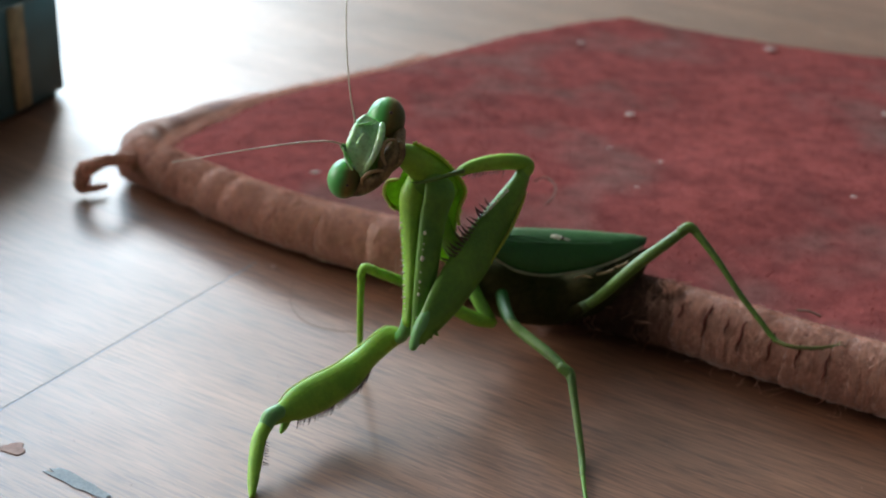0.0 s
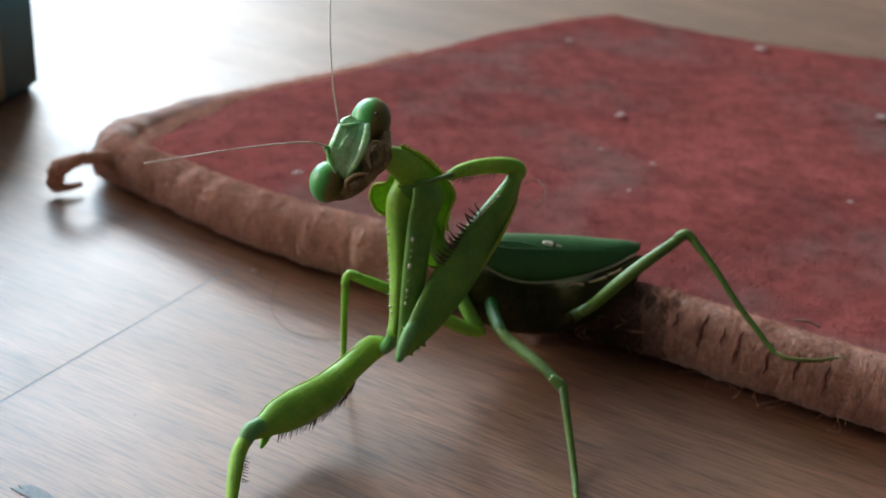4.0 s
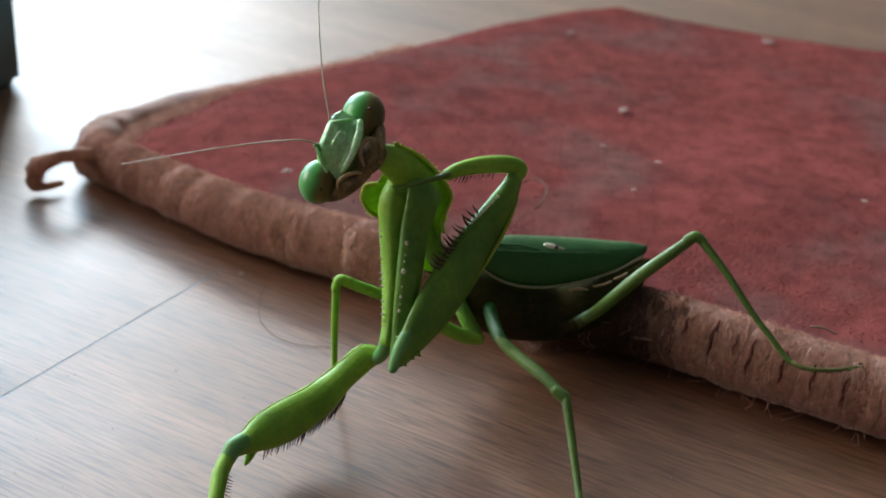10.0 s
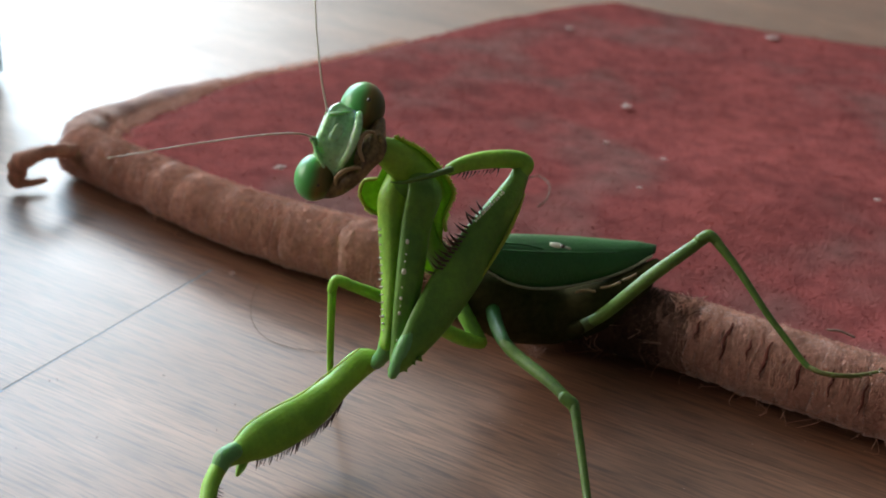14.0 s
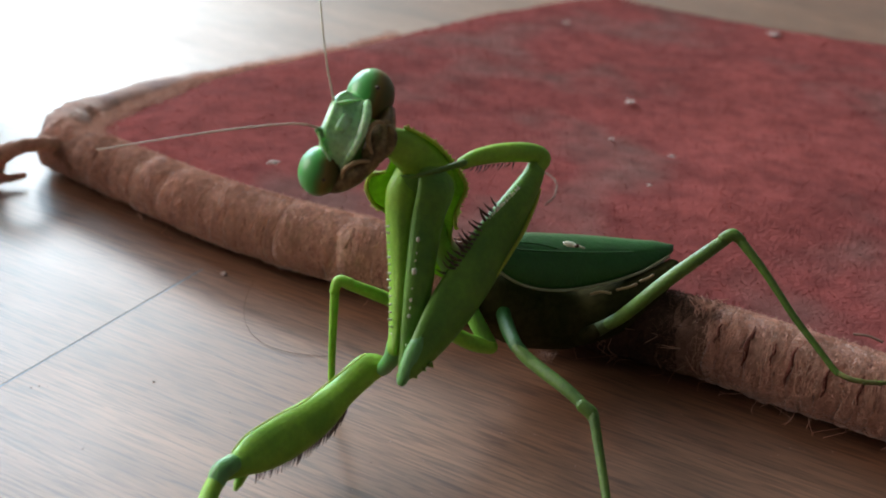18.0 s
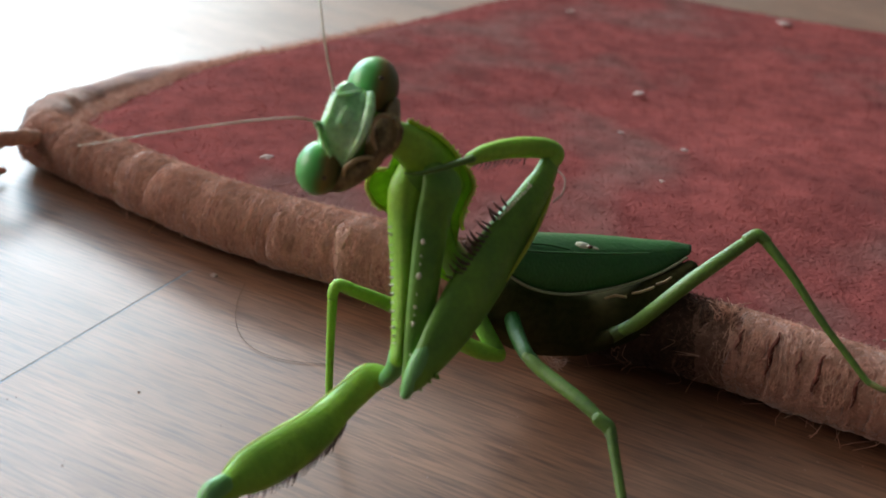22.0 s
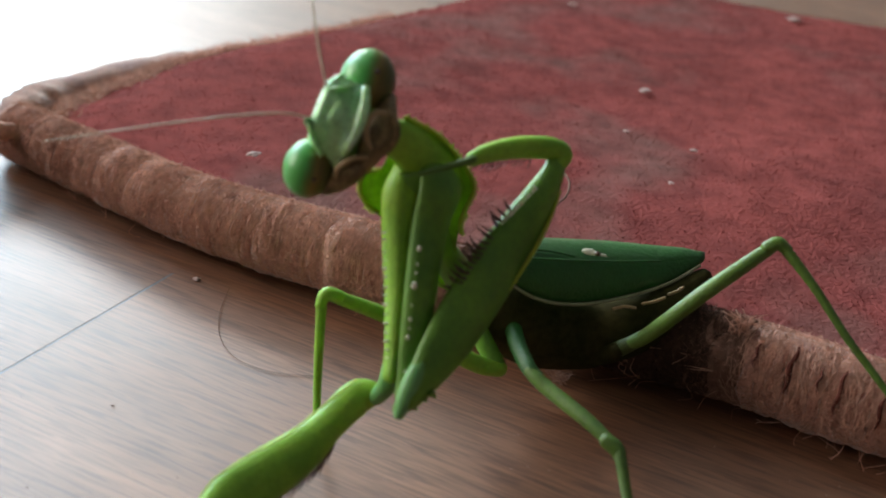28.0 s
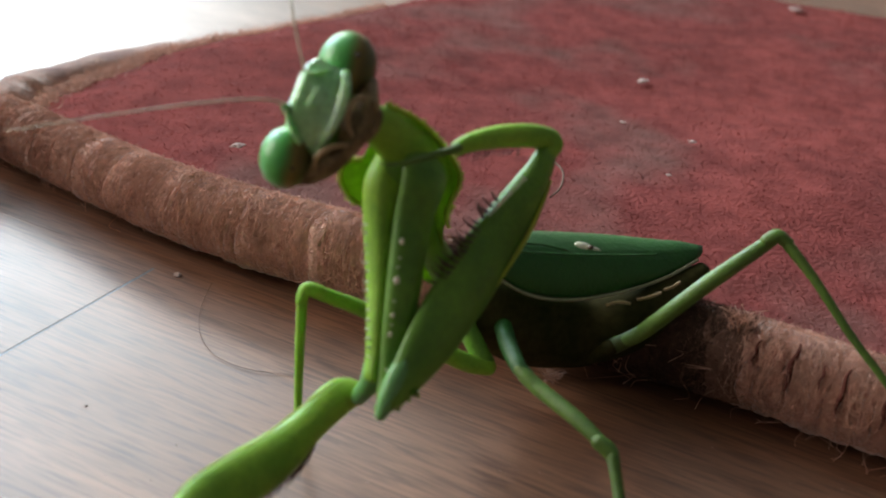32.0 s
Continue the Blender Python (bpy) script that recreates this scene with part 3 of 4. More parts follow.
def wound_strands(count):
    """Loose pale strands lying round the cord in short arcs, joined in one mesh."""
    verts, faces = [], []
    for _ in range(count):
        s0 = random.uniform(0, 90)
        if body_shade(s0) or noise.noise(Vector((s0 * 0.55, 4.0, 1.0))) < -0.15:
            continue
        q0, span = random.uniform(-0.3, 2.0), random.uniform(0.3, 1.1)
        lean, lift = random.gauss(0, 0.35), random.uniform(1.0, 1.04)
        wide = random.uniform(0.015, 0.04)
        k = len(verts)
        for i in range(7):
            qa = q0 + span * i / 6
            c, t = roll_at(max(0, s0 + lean * i / 6 * 1.6 + 0.05 * math.sin(i * 1.9 + s0)))
            nrm = Vector((0, 0, 1)) * math.sin(qa) + Vector((t.y, -t.x, 0)) * math.cos(qa)
            p = c + nrm * roll_radius(s0) * (lift + 0.012 * math.sin(i * 1.3 + s0 * 7))
            verts += [(p - t * wide) * MM, (p + nrm * wide * 0.8) * MM, (p + t * wide) * MM]
            if i:
                m = k + 3 * i
                faces += [(m - 3, m - 2, m + 1, m), (m - 2, m - 1, m + 2, m + 1)]
    data = bpy.data.meshes.new("loose_wool")
    data.from_pydata(verts, [], faces)
    data.materials.append(FUZZ)
    ob = new("loose_wool", data)
    ob.parent = rug
    ob["kind"] = "stuff"
    ob["label"] = "pale pink wool strands wound loosely round the edge"


wound_strands(3600)

hem = []
for _ in range(16000):
    v = random.random() ** 1.5 * 0.55
    e = along(LEFT, v)
    inward = abs(random.gauss(0, 1.2)) * (1 - v)
    a = rug_point(min(0.2, (inward + 0.2) / 150), v)
    a = Vector((e.x + (a.x - e.x), a.y, a.z))
    b = a + Vector((random.gauss(-0.3, 0.7), random.gauss(0, 0.7), random.uniform(0.1, 0.9)))
    hem.append((a - Vector((0, 0, 0.3)), b))
blades("hem_fuzz", FUZZ, rug, hem, 0.06)["label"] = "faded pink frayed wool along the short side"

loose = bmesh.new()
for _ in range(130):
    s = random.choice((random.uniform(50, 92), random.uniform(2, 92)))
    c, t = roll_at(s)
    out = Vector((t.y, -t.x, 0))
    qa = random.uniform(-0.9, 0.5)
    a = c + (Vector((0, 0, 1)) * math.sin(qa) + out * math.cos(qa)) * roll_radius(s) * 0.98
    b = a + out * random.uniform(0.2, 0.7) + t * random.gauss(0, 0.8) + Vector((0, 0, random.gauss(-0.3, 0.5)))
    d = b + out * random.gauss(0.1, 0.3) + t * random.gauss(0, 0.9) + Vector((0, 0, random.gauss(-0.6, 0.5)))
    b.z, d.z = max(b.z, 0.1), max(d.z, 0.06)
    sweep(loose, [(*a, 0.022, 0.022), (*b, 0.02, 0.02), (*d, 0.014, 0.014)], n=4, seg=4, caps=(0, 0))
part("loose_wool", loose, FUZZ, rug, "loose wool fibres hanging to the floor")["kind"] = "stuff"

# binding along the short side and the corner tassel
left_rows = [(LEFT[0][0], LEFT[0][1], 2.9, 2.2, 2.5), (LEFT[1][0], LEFT[1][1], 2.9, 2.1, 2.5), (LEFT[2][0], LEFT[2][1], 2.8, 1.7, 2.0)] + [(LEFT[3][0], LEFT[3][1], 2.2, 1.1, 1.4), (LEFT[4][0], LEFT[4][1], 1.5, 0.7, 0.9), (LEFT[5][0], LEFT[5][1], 1.5, 0.7, 0.9)]
limb("side_binding", left_rows[:4], YARN, rug, "thin faded pink side binding", n=8, seg=14, side=Vector((0, 0, 1)), wobble=0.25)
limb("side_selvedge", left_rows[3:] + [(27, 134, 1.5, 0.7, 0.9), (43, 126.5, 1.5, 0.7, 0.9), (65, 119.5, 1.5, 0.7, 0.9), (100, 110, 1.5, 0.7, 0.9)], BACKING, rug, "dark worn red selvedge", n=6, seg=12, side=Vector((0, 0, 1)), wobble=0.3)
limb("corner_tassel", [(-35.10, 65.60, 4.00, 0.72, 0.58), (-36.70, 64.20, 4.40, 0.68, 0.54), (-38.30, 63.10, 4.20, 0.76, 0.61), (-39.70, 63.30, 3.40, 0.96, 0.77), (-40.40, 63.90, 2.20, 0.96, 0.77), (-40.40, 63.70, 1.20, 0.76, 0.61), (-39.30, 63.90, 0.90, 0.48, 0.38), (-38.00, 64.80, 0.90, 0.28, 0.22)], FUZZ, rug, "looped pink corner tassel", n=6, seg=10, wobble=0.35)

# ---- the mantis ----
GIRTH = 1.07
mantis = tagged(new("praying_mantis"), "bright green praying mantis with one foreleg stretched to the floor", "mantis")
THORN = cone_mesh("spine", 0.85, 0.10)
TOOTH = cone_mesh("tooth", 0.26, 0.10)
LOBE = cone_mesh("lobe", 0.22, 0.15)
PALE_TOOTH = cone_mesh("tooth", 0.26, 0.10)
FOOT_LOBE = cone_mesh("tarsus_lobe", 0.26, 0.10)


def spine_line(data, material, parent, a, b, way, count, size=(0.7, 1.1), name="spine", jitter=0.12):
    a, b, way = Vector(a), Vector(b), Vector(way)
    for i in range(count):
        w = way + Vector((random.gauss(0, jitter), random.gauss(0, jitter), random.gauss(0, jitter)))
        thorn(name, data, material, a.lerp(b, (i + random.uniform(0.38, 0.62)) / count), w, parent, random.uniform(*size))


def wing_sheet(name, upper, lower, bulge, label, thick=0.12, material=None):
    """A curved leathery sheet between two edges, bulging towards bulge."""
    bm = bmesh.new()
    n, k = 8, 9
    up, lo = spline(upper, n), spline(lower, n)
    m = min(len(up), len(lo))
    up, lo = up[:m], lo[:m]
    out = Vector(bulge)
    layers = []
    for shift in (0, -thick):
        g = []
        for i in range(m):
            a, b = Vector(up[i]), Vector(lo[i])
            row = []
            for j in range(k):
                w = j / (k - 1)
                p = a.lerp(b, w) + out * (math.sin(math.pi * w) ** 0.8 * min(1, (b - a).length / 2.0) + shift / out.length)
                row.append(bm.verts.new(p * MM))
            g.append(row)
        layers.append(g)
    for g, flip in zip(layers, (False, True)):
        for i in range(m - 1):
            for j in range(k - 1):
                f = (g[i][j], g[i + 1][j], g[i + 1][j + 1], g[i][j + 1])
                bm.faces.new(f[::-1] if flip else f)
    p, q = layers
    for i in range(m - 1):
        for j in (0, k - 1):
            bm.faces.new((p[i][j], p[i + 1][j], q[i + 1][j], q[i][j]))
    for j in range(k - 1):
        for i in (0, m - 1):
            bm.faces.new((p[i][j], p[i][j + 1], q[i][j + 1], q[i][j]))
    bmesh.ops.recalc_face_normals(bm, faces=bm.faces)
    return part(name, bm, material or WING, mantis, label)


# pronotum and neck
pronotum = wing_sheet("pronotum", [(-2.76, 30.70, 21.27), (-1.01, 30.90, 20.43), (0.31, 31.40, 19.06), (1.25, 31.70, 17.69), (1.53, 31.80, 16.77), (1.17, 32.10, 15.40), (1.04, 32.70, 14.23), (1.13, 34.40, 11.58), (1.88, 36.80, 8.76), (3.15, 38.20, 6.81)], [(-3.29, 30.70, 20.77), (-3.46, 30.80, 19.34), (-3.95, 30.60, 18.13), (-4.75, 30.70, 17.85), (-5.00, 30.70, 16.88), (-4.52, 30.80, 15.84), (-3.20, 32.00, 14.30), (-1.78, 34.20, 11.09), (-0.10, 36.80, 8.17), (1.95, 38.20, 6.46)], (0.02, 0.40, 0.12), "broad thin green neck shield with a pale toothed rim", thick=0.16, material=SHELL)
limb("prothorax", [(-1.85, 31.40, 18.78, 0.74, 0.60), (-1.24, 31.60, 17.19, 1.09, 0.69), (-0.71, 32.60, 14.75, 0.94, 0.69), (0.30, 34.60, 11.52, 0.79, 0.79), (2.07, 37.60, 7.91, 1.10, 1.00), (3.77, 38.80, 6.64, 1.40, 1.20)], LEAF, mantis, "green front of the body between the forelegs", n=6, seg=18)
for rim in ([(-3.94, 30.35, 18.24), (-4.74, 30.45, 17.96), (-4.99, 30.45, 16.99), (-4.51, 30.55, 15.96), (-3.86, 31.15, 15.28)], [(-2.76, 30.45, 21.37), (-1.01, 30.65, 20.53), (0.30, 31.15, 19.16), (1.25, 31.45, 17.80), (1.52, 31.55, 16.88), (1.16, 31.85, 15.51), (1.04, 32.45, 14.35), (1.21, 32.95, 13.43)]):
    limb("shield_rim", [(*p, 0.12, 0.14) for p in rim], RIM, pronotum, "pale yellow toothed rim", n=6, seg=8)
    for a, b in zip(rim, rim[1:]):
        out = (Vector(a).lerp(Vector(b), 0.5) - Vector((-1.64, 32.00, 17.18))).normalized()
        spine_line(TOOTH, RIM, pronotum, a, b, out, 5, (0.9, 1.4), "tooth")
part("breast_plate", ellipsoid(bmesh.new(), (-1.96, 29.83, 17.85), (1.15, 0.2, -0.1), (-0.1, 0.45, -0.15), (0.05, 0.3, 0.6), 22, 14), LEAF, mantis, "green plate under the neck shield")
limb("neck", [(-4.20, 29.90, 20.85, 0.70, 0.70), (-2.75, 30.20, 20.03, 1.11, 0.79), (-1.18, 31.10, 18.47, 1.35, 0.84), (-0.12, 31.70, 16.78, 1.09, 0.79)], LIME, mantis, "pale green neck", n=6, seg=22)

# left foreleg: stretched out to the floor
coxa_l = limb("foreleg_coxa", [(-2.64, 30.44, 18.30, 0.60, 0.50), (-2.67, 29.63, 17.27, 0.97, 0.69), (-2.59, 29.03, 15.39, 0.94, 0.80), (-2.40, 27.47, 12.19, 0.71, 0.76), (-2.39, 25.69, 9.55, 0.51, 0.61), (-2.45, 24.79, 8.44, 0.46, 0.51)], LIME, mantis, "pale green upper foreleg with a white toothed edge", seg=16, keel=1.35)
spine_line(PALE_TOOTH, CREAM, coxa_l, (-3.40, 28.22, 15.71), (-2.68, 24.95, 9.07), (-1, -0.2, 0.1), 15, (0.6, 1.15), "tooth")
limb("foreleg_trochanter", [(-2.49, 25.92, 8.14, 0.47, 0.47), (-2.59, 25.71, 7.16, 0.52, 0.47), (-3.12, 26.12, 6.02, 0.44, 0.42)], TEAL, mantis, "blue-green leg joint", n=4)
femur_l = limb("foreleg_femur", [(-2.93, 26.43, 6.13, 0.53, 0.48), (-3.70, 26.49, 5.94, 0.85, 0.62), (-4.41, 26.20, 5.68, 0.96, 0.66), (-5.75, 25.00, 4.66, 0.91, 0.66), (-7.05, 23.60, 3.90, 1.20, 0.74), (-8.77, 22.00, 3.32, 1.37, 0.78), (-10.31, 20.30, 3.20, 1.28, 0.73), (-11.43, 19.00, 3.05, 0.82, 0.56), (-12.14, 18.20, 2.92, 0.51, 0.51)], LIME, mantis, "broad lime green foreleg thigh edged with dark spines", seg=20, keel=1.15)
for a, b, count in (((-10.58, 19.52, 2.22), (-8.56, 21.45, 1.85), 11), ((-8.56, 21.45, 1.85), (-6.10, 23.68, 2.76), 13), ((-6.10, 23.68, 2.76), (-5.25, 24.72, 3.77), 6)):
    spine_line(THORN, SPINE, femur_l, a, b, (-0.15, -0.35, -0.9), count, (0.75, 1.1), jitter=0.07)
limb("thigh_rim", [(-4.35, 26.15, 7.10, 0.04, 0.04), (-5.27, 25.36, 6.61, 0.05, 0.05), (-6.55, 24.15, 5.99, 0.05, 0.05), (-7.99, 22.84, 5.27, 0.05, 0.05), (-9.75, 21.24, 5.02, 0.05, 0.05), (-11.20, 19.54, 4.77, 0.05, 0.05), (-11.90, 18.65, 4.15, 0.04, 0.04)], RIM, femur_l, "pale yellow edge", n=5, seg=6)
limb("knee_lobe", [(-11.30, 18.90, 2.34, 0.34, 0.26), (-11.49, 18.40, 1.99, 0.26, 0.20), (-11.60, 18.10, 1.78, 0.14, 0.14)], LIME, femur_l, n=4, seg=10)
limb("foreleg_knee", [(-11.88, 18.43, 3.39, 0.56, 0.51), (-12.48, 17.98, 3.07, 0.61, 0.51), (-12.75, 17.54, 2.51, 0.51, 0.46)], TEAL, mantis, "blue-green knee", n=4)
tibia_l = limb("foreleg_tibia", [(-12.76, 17.60, 2.62, 0.50, 0.45), (-13.05, 16.40, 2.11, 0.53, 0.45), (-13.07, 15.00, 1.52, 0.50, 0.40), (-13.02, 13.40, 0.60, 0.40, 0.34), (-12.92, 12.20, 0.13, 0.22, 0.22)], LIME, mantis, seg=12)
spine_line(THORN, SPINE, tibia_l, (-12.55, 16.30, 2.22), (-12.44, 14.30, 1.29), (0.9, -0.3, -0.3), 9, (0.45, 0.7))

# right foreleg: folded
TURN = (Vector((-0.59, 31.49, 18.01)) - Vector((-1.61, 22.41, 8.63))).normalized().cross(VIEW).normalized()
TURN = (TURN if TURN.x < 0 else -TURN) * 0.78 - VIEW.normalized() * 0.62
coxa_r = limb("foreleg_coxa", [(-0.50, 30.44, 18.16, 1.33, 0.59), (-0.55, 29.46, 17.42, 1.35, 0.69), (-0.94, 28.77, 15.63, 1.16, 0.72), (-1.18, 27.04, 12.50, 1.03, 0.69), (-1.38, 25.35, 9.38, 0.88, 0.59), (-1.63, 24.03, 7.64, 0.59, 0.49)], LEAF, mantis, "green upper foreleg with a row of white dots", seg=16, keel=1.15, side=TURN)
for x, y, z, r in ((-1.49, 26.80, 15.32, 0.18), (-1.59, 26.20, 13.35, 0.23), (-1.67, 25.55, 11.62, 0.14), (-1.72, 25.17, 10.68, 0.16), (-1.76, 24.30, 9.06, 0.10), (-1.52, 26.55, 14.49, 0.08), (-1.56, 26.41, 14.03, 0.07), (-1.64, 25.82, 12.32, 0.07), (-1.67, 25.35, 11.16, 0.07)):
    bead = bmesh.new()
    ellipsoid(bead, (x, y, z), (r * 0.72, 0, 0), (0, r * 0.5, 0), (0, 0, r), 10, 7)
    part("white_dot", bead, CREAM, coxa_r)
limb("foreleg_trochanter", [(-1.89, 22.91, 7.21, 0.31, 0.36), (-1.59, 23.26, 8.03, 0.49, 0.41), (-1.20, 23.83, 8.99, 0.53, 0.43), (-0.76, 24.50, 9.82, 0.37, 0.36), (-0.39, 24.95, 10.66, 0.10, 0.15)], TEAL, mantis, "blue-green leg joint", n=5)
FOLD = (Vector((6.44, 34.93, 17.77)) - Vector((-1.87, 21.72, 8.28))).normalized().cross(VIEW).normalized()
FOLD = (FOLD if FOLD.x < 0 else -FOLD) * 0.86 - VIEW.normalized() * 0.51
femur_r = limb("foreleg_femur", [(-1.87, 23.10, 7.42, 0.36, 0.41), (-1.21, 23.60, 8.13, 0.76, 0.56), (0.24, 25.40, 9.96, 1.42, 0.61), (1.93, 27.90, 11.87, 1.69, 0.70), (3.58, 30.10, 13.92, 1.58, 0.80), (5.01, 31.40, 16.17, 1.14, 0.79), (5.94, 32.50, 17.73, 0.73, 0.65), (6.27, 33.21, 18.48, 0.59, 0.49)], LEAF, mantis, "broad folded foreleg thigh, glossy, edged with dark spines", seg=24, keel=1.08, side=FOLD)
spine_line(THORN, SPINE, femur_r, (0.31, 27.05, 12.78), (3.60, 30.36, 16.63), (-0.70, -0.22, 0.52), 15, (0.8, 1.3))
spine_line(THORN, SPINE, femur_r, (0.92, 26.85, 13.24), (2.66, 28.67, 15.49), (-0.75, -0.5, 0.35), 10, (0.6, 1.1))
spine_line(PALE_TOOTH, LIME, femur_r, (3.05, 29.58, 15.80), (5.06, 31.29, 17.48), (-0.6, -0.3, 0.6), 13, (0.8, 1.2), "tooth")
for x, y, z in ((-1.16, 23.39, 7.48), (-0.66, 23.53, 7.98), (-0.21, 23.59, 8.24)):
    thorn("tooth", LOBE, LEAF, (x, y, z), (0.6, -0.2, -0.7), femur_r, 1.6)
limb("thigh_rim", [(3.56, 28.75, 11.35, 0.05, 0.05), (4.50, 29.42, 12.91, 0.10, 0.10), (5.42, 30.30, 14.46, 0.12, 0.12), (6.13, 31.26, 16.01, 0.11, 0.11), (6.57, 32.20, 17.05, 0.05, 0.05)], RIM, femur_r, "pale yellow edge", n=5, seg=7)
tibia_r = limb("foreleg_tibia", [(6.29, 32.95, 18.33, 0.49, 0.49), (6.51, 33.32, 18.89, 0.57, 0.49), (5.51, 33.01, 19.30, 0.61, 0.49), (3.65, 32.20, 19.45, 0.59, 0.44), (2.03, 31.26, 19.38, 0.50, 0.40), (1.06, 30.60, 19.15, 0.38, 0.30)], LIME, mantis, "folded lime green foreleg shin with a comb of spines", seg=14)
spine_line(THORN, SPINE, tibia_r, (1.46, 30.56, 18.98), (4.71, 32.24, 18.86), (-0.35, -0.3, -0.8), 12, (0.4, 0.75))
limb("shin_rim", [(1.69, 31.19, 19.77, 0.05, 0.05), (3.20, 32.06, 19.95, 0.07, 0.07), (4.85, 32.86, 19.83, 0.07, 0.07), (6.22, 33.20, 19.27, 0.05, 0.05)], RIM, tibia_r, "pale yellow edge", n=5, seg=7)
limb("foreleg_tarsus", [(1.18, 30.30, 19.33, 0.22, 0.20), (-0.69, 29.20, 19.05, 0.16, 0.16), (-2.15, 28.60, 18.82, 0.10, 0.10), (-2.85, 28.50, 18.86, 0.04, 0.04)], LEG, mantis, "slender folded foot", n=5, seg=8)

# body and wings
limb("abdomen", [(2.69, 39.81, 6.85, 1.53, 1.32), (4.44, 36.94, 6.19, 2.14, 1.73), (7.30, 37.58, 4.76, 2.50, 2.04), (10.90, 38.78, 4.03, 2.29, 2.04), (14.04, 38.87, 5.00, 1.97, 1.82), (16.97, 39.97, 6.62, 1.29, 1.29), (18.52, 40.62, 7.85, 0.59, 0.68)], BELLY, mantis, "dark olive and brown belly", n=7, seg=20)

for rows in ([(11.83, 36.34, 7.26), (12.52, 36.41, 7.48), (13.24, 36.37, 7.45)], [(13.85, 37.06, 7.42), (14.54, 37.01, 7.66), (15.24, 37.19, 7.92)], [(15.54, 37.46, 8.05), (16.10, 37.71, 8.15), (16.57, 38.08, 8.31)]):
    limb("segment_edge", [(*p, 0.09, 0.08) for p in rows], TAN, mantis, "pale tan edge of a belly segment", n=4, seg=8)


ridge = [(3.65, 35.08, 11.07), (6.23, 35.96, 10.58), (9.01, 37.24, 9.99), (11.87, 38.70, 9.46), (15.27, 40.12, 9.05), (18.59, 41.32, 9.01)]
low_edge = [(3.95, 35.50, 9.62), (6.46, 35.64, 8.10), (9.25, 36.60, 7.29), (12.57, 38.28, 7.09), (15.87, 39.71, 7.66), (18.38, 41.15, 8.66)]
top_edge = [(3.77, 38.26, 10.29), (6.42, 39.58, 10.24), (9.28, 40.91, 9.77), (12.22, 42.14, 9.22), (15.64, 42.84, 8.72), (18.78, 42.30, 8.75)]
wing_near = wing_sheet("forewing", ridge, low_edge, (-0.05, -0.45, -0.15), "deep green folded forewing with a cream margin")
limb("wing_margin", [(*p, 0.10, 0.10) for p in [(3.93, 35.12, 9.76), (6.43, 35.27, 8.24), (9.21, 36.23, 7.44), (12.51, 37.91, 7.23), (15.80, 39.34, 7.80), (18.21, 40.81, 8.61)]], MARGIN, wing_near, "cream front margin", n=6, seg=8)
wing_far = wing_sheet("forewing", top_edge, ridge, (0.0, 0.2, 0.5), "deep green folded forewing with a cream spot")
for vein in ([(3.81, 34.97, 11.28), (6.20, 35.64, 10.83), (8.96, 36.93, 10.25), (11.82, 38.37, 9.68), (15.20, 39.78, 9.27)], [(4.27, 36.01, 11.14), (7.14, 36.95, 10.78), (8.98, 37.40, 10.30)]):
    limb("wing_vein", [(*p, 0.07, 0.06) for p in vein], WING, wing_far, "raised vein", n=5, seg=6)
spot = bmesh.new()
ellipsoid(spot, (10.01, 37.86, 10.47), (0.55, 0.12, -0.1), (-0.05, 0.26, 0.12), (0.0, -0.05, 0.09), 16, 8)
ellipsoid(spot, (10.76, 37.93, 10.31), (0.5, 0.2, -0.2), (-0.02, 0.12, 0.05), (0.0, -0.03, 0.06), 12, 8)
part("wing_spot", spot, CREAM, wing_far, "cream spot with a dark eye")
pupil = bmesh.new()
ellipsoid(pupil, (10.47, 37.52, 10.55), (0.20, 0.02, 0.0), (0, 0.14, 0.08), (0, -0.1, 0.12), 12, 8)
part("wing_spot_pupil", pupil, SPINE, wing_far, "dark pupil")

# walking legs
limb("hind_leg_femur", [(11.95, 37.75, 3.30, 0.30, 0.30), (12.83, 36.60, 4.44, 0.36, 0.36), (13.94, 35.20, 6.05, 0.46, 0.45), (16.61, 34.10, 9.91, 0.48, 0.48), (19.13, 34.50, 12.13, 0.44, 0.42), (20.59, 34.75, 13.37, 0.38, 0.36)], LEG, mantis, "slim green hind thigh")
# root and hip: shade under the belly put into their dark colour
limb("hind_leg_trochanter", [(10.60, 38.40, 2.10, 0.60, 0.60), (11.95, 37.20, 3.30, 0.56, 0.54), (13.10, 36.10, 4.75, 0.48, 0.46), (14.10, 35.15, 6.25, 0.42, 0.42)], SHADED_OLIVE, mantis, "root of the hind thigh, dark olive for the belly's shade")
limb("hind_leg_coxa", [(9.19, 39.50, 1.31, 0.70, 0.70), (11.08, 37.90, 2.50, 0.70, 0.65), (12.45, 36.20, 4.22, 0.50, 0.50)], BELLY, mantis, "hip of the hind leg, dark olive for the belly's shade")
limb("hind_leg_knee", [(20.22, 34.66, 13.29, 0.38, 0.38), (20.83, 34.73, 13.59, 0.42, 0.40), (21.43, 34.52, 13.31, 0.34, 0.33)], LEG, mantis, n=4)
limb("hind_leg_tibia", [(21.31, 34.60, 13.36, 0.34, 0.34), (23.14, 33.07, 11.60, 0.27, 0.27), (25.16, 31.25, 9.28, 0.24, 0.24), (26.66, 29.95, 7.81, 0.22, 0.22), (27.72, 28.98, 6.77, 0.21, 0.21), (28.09, 28.59, 6.50, 0.20, 0.20)], LEG, mantis, seg=10)
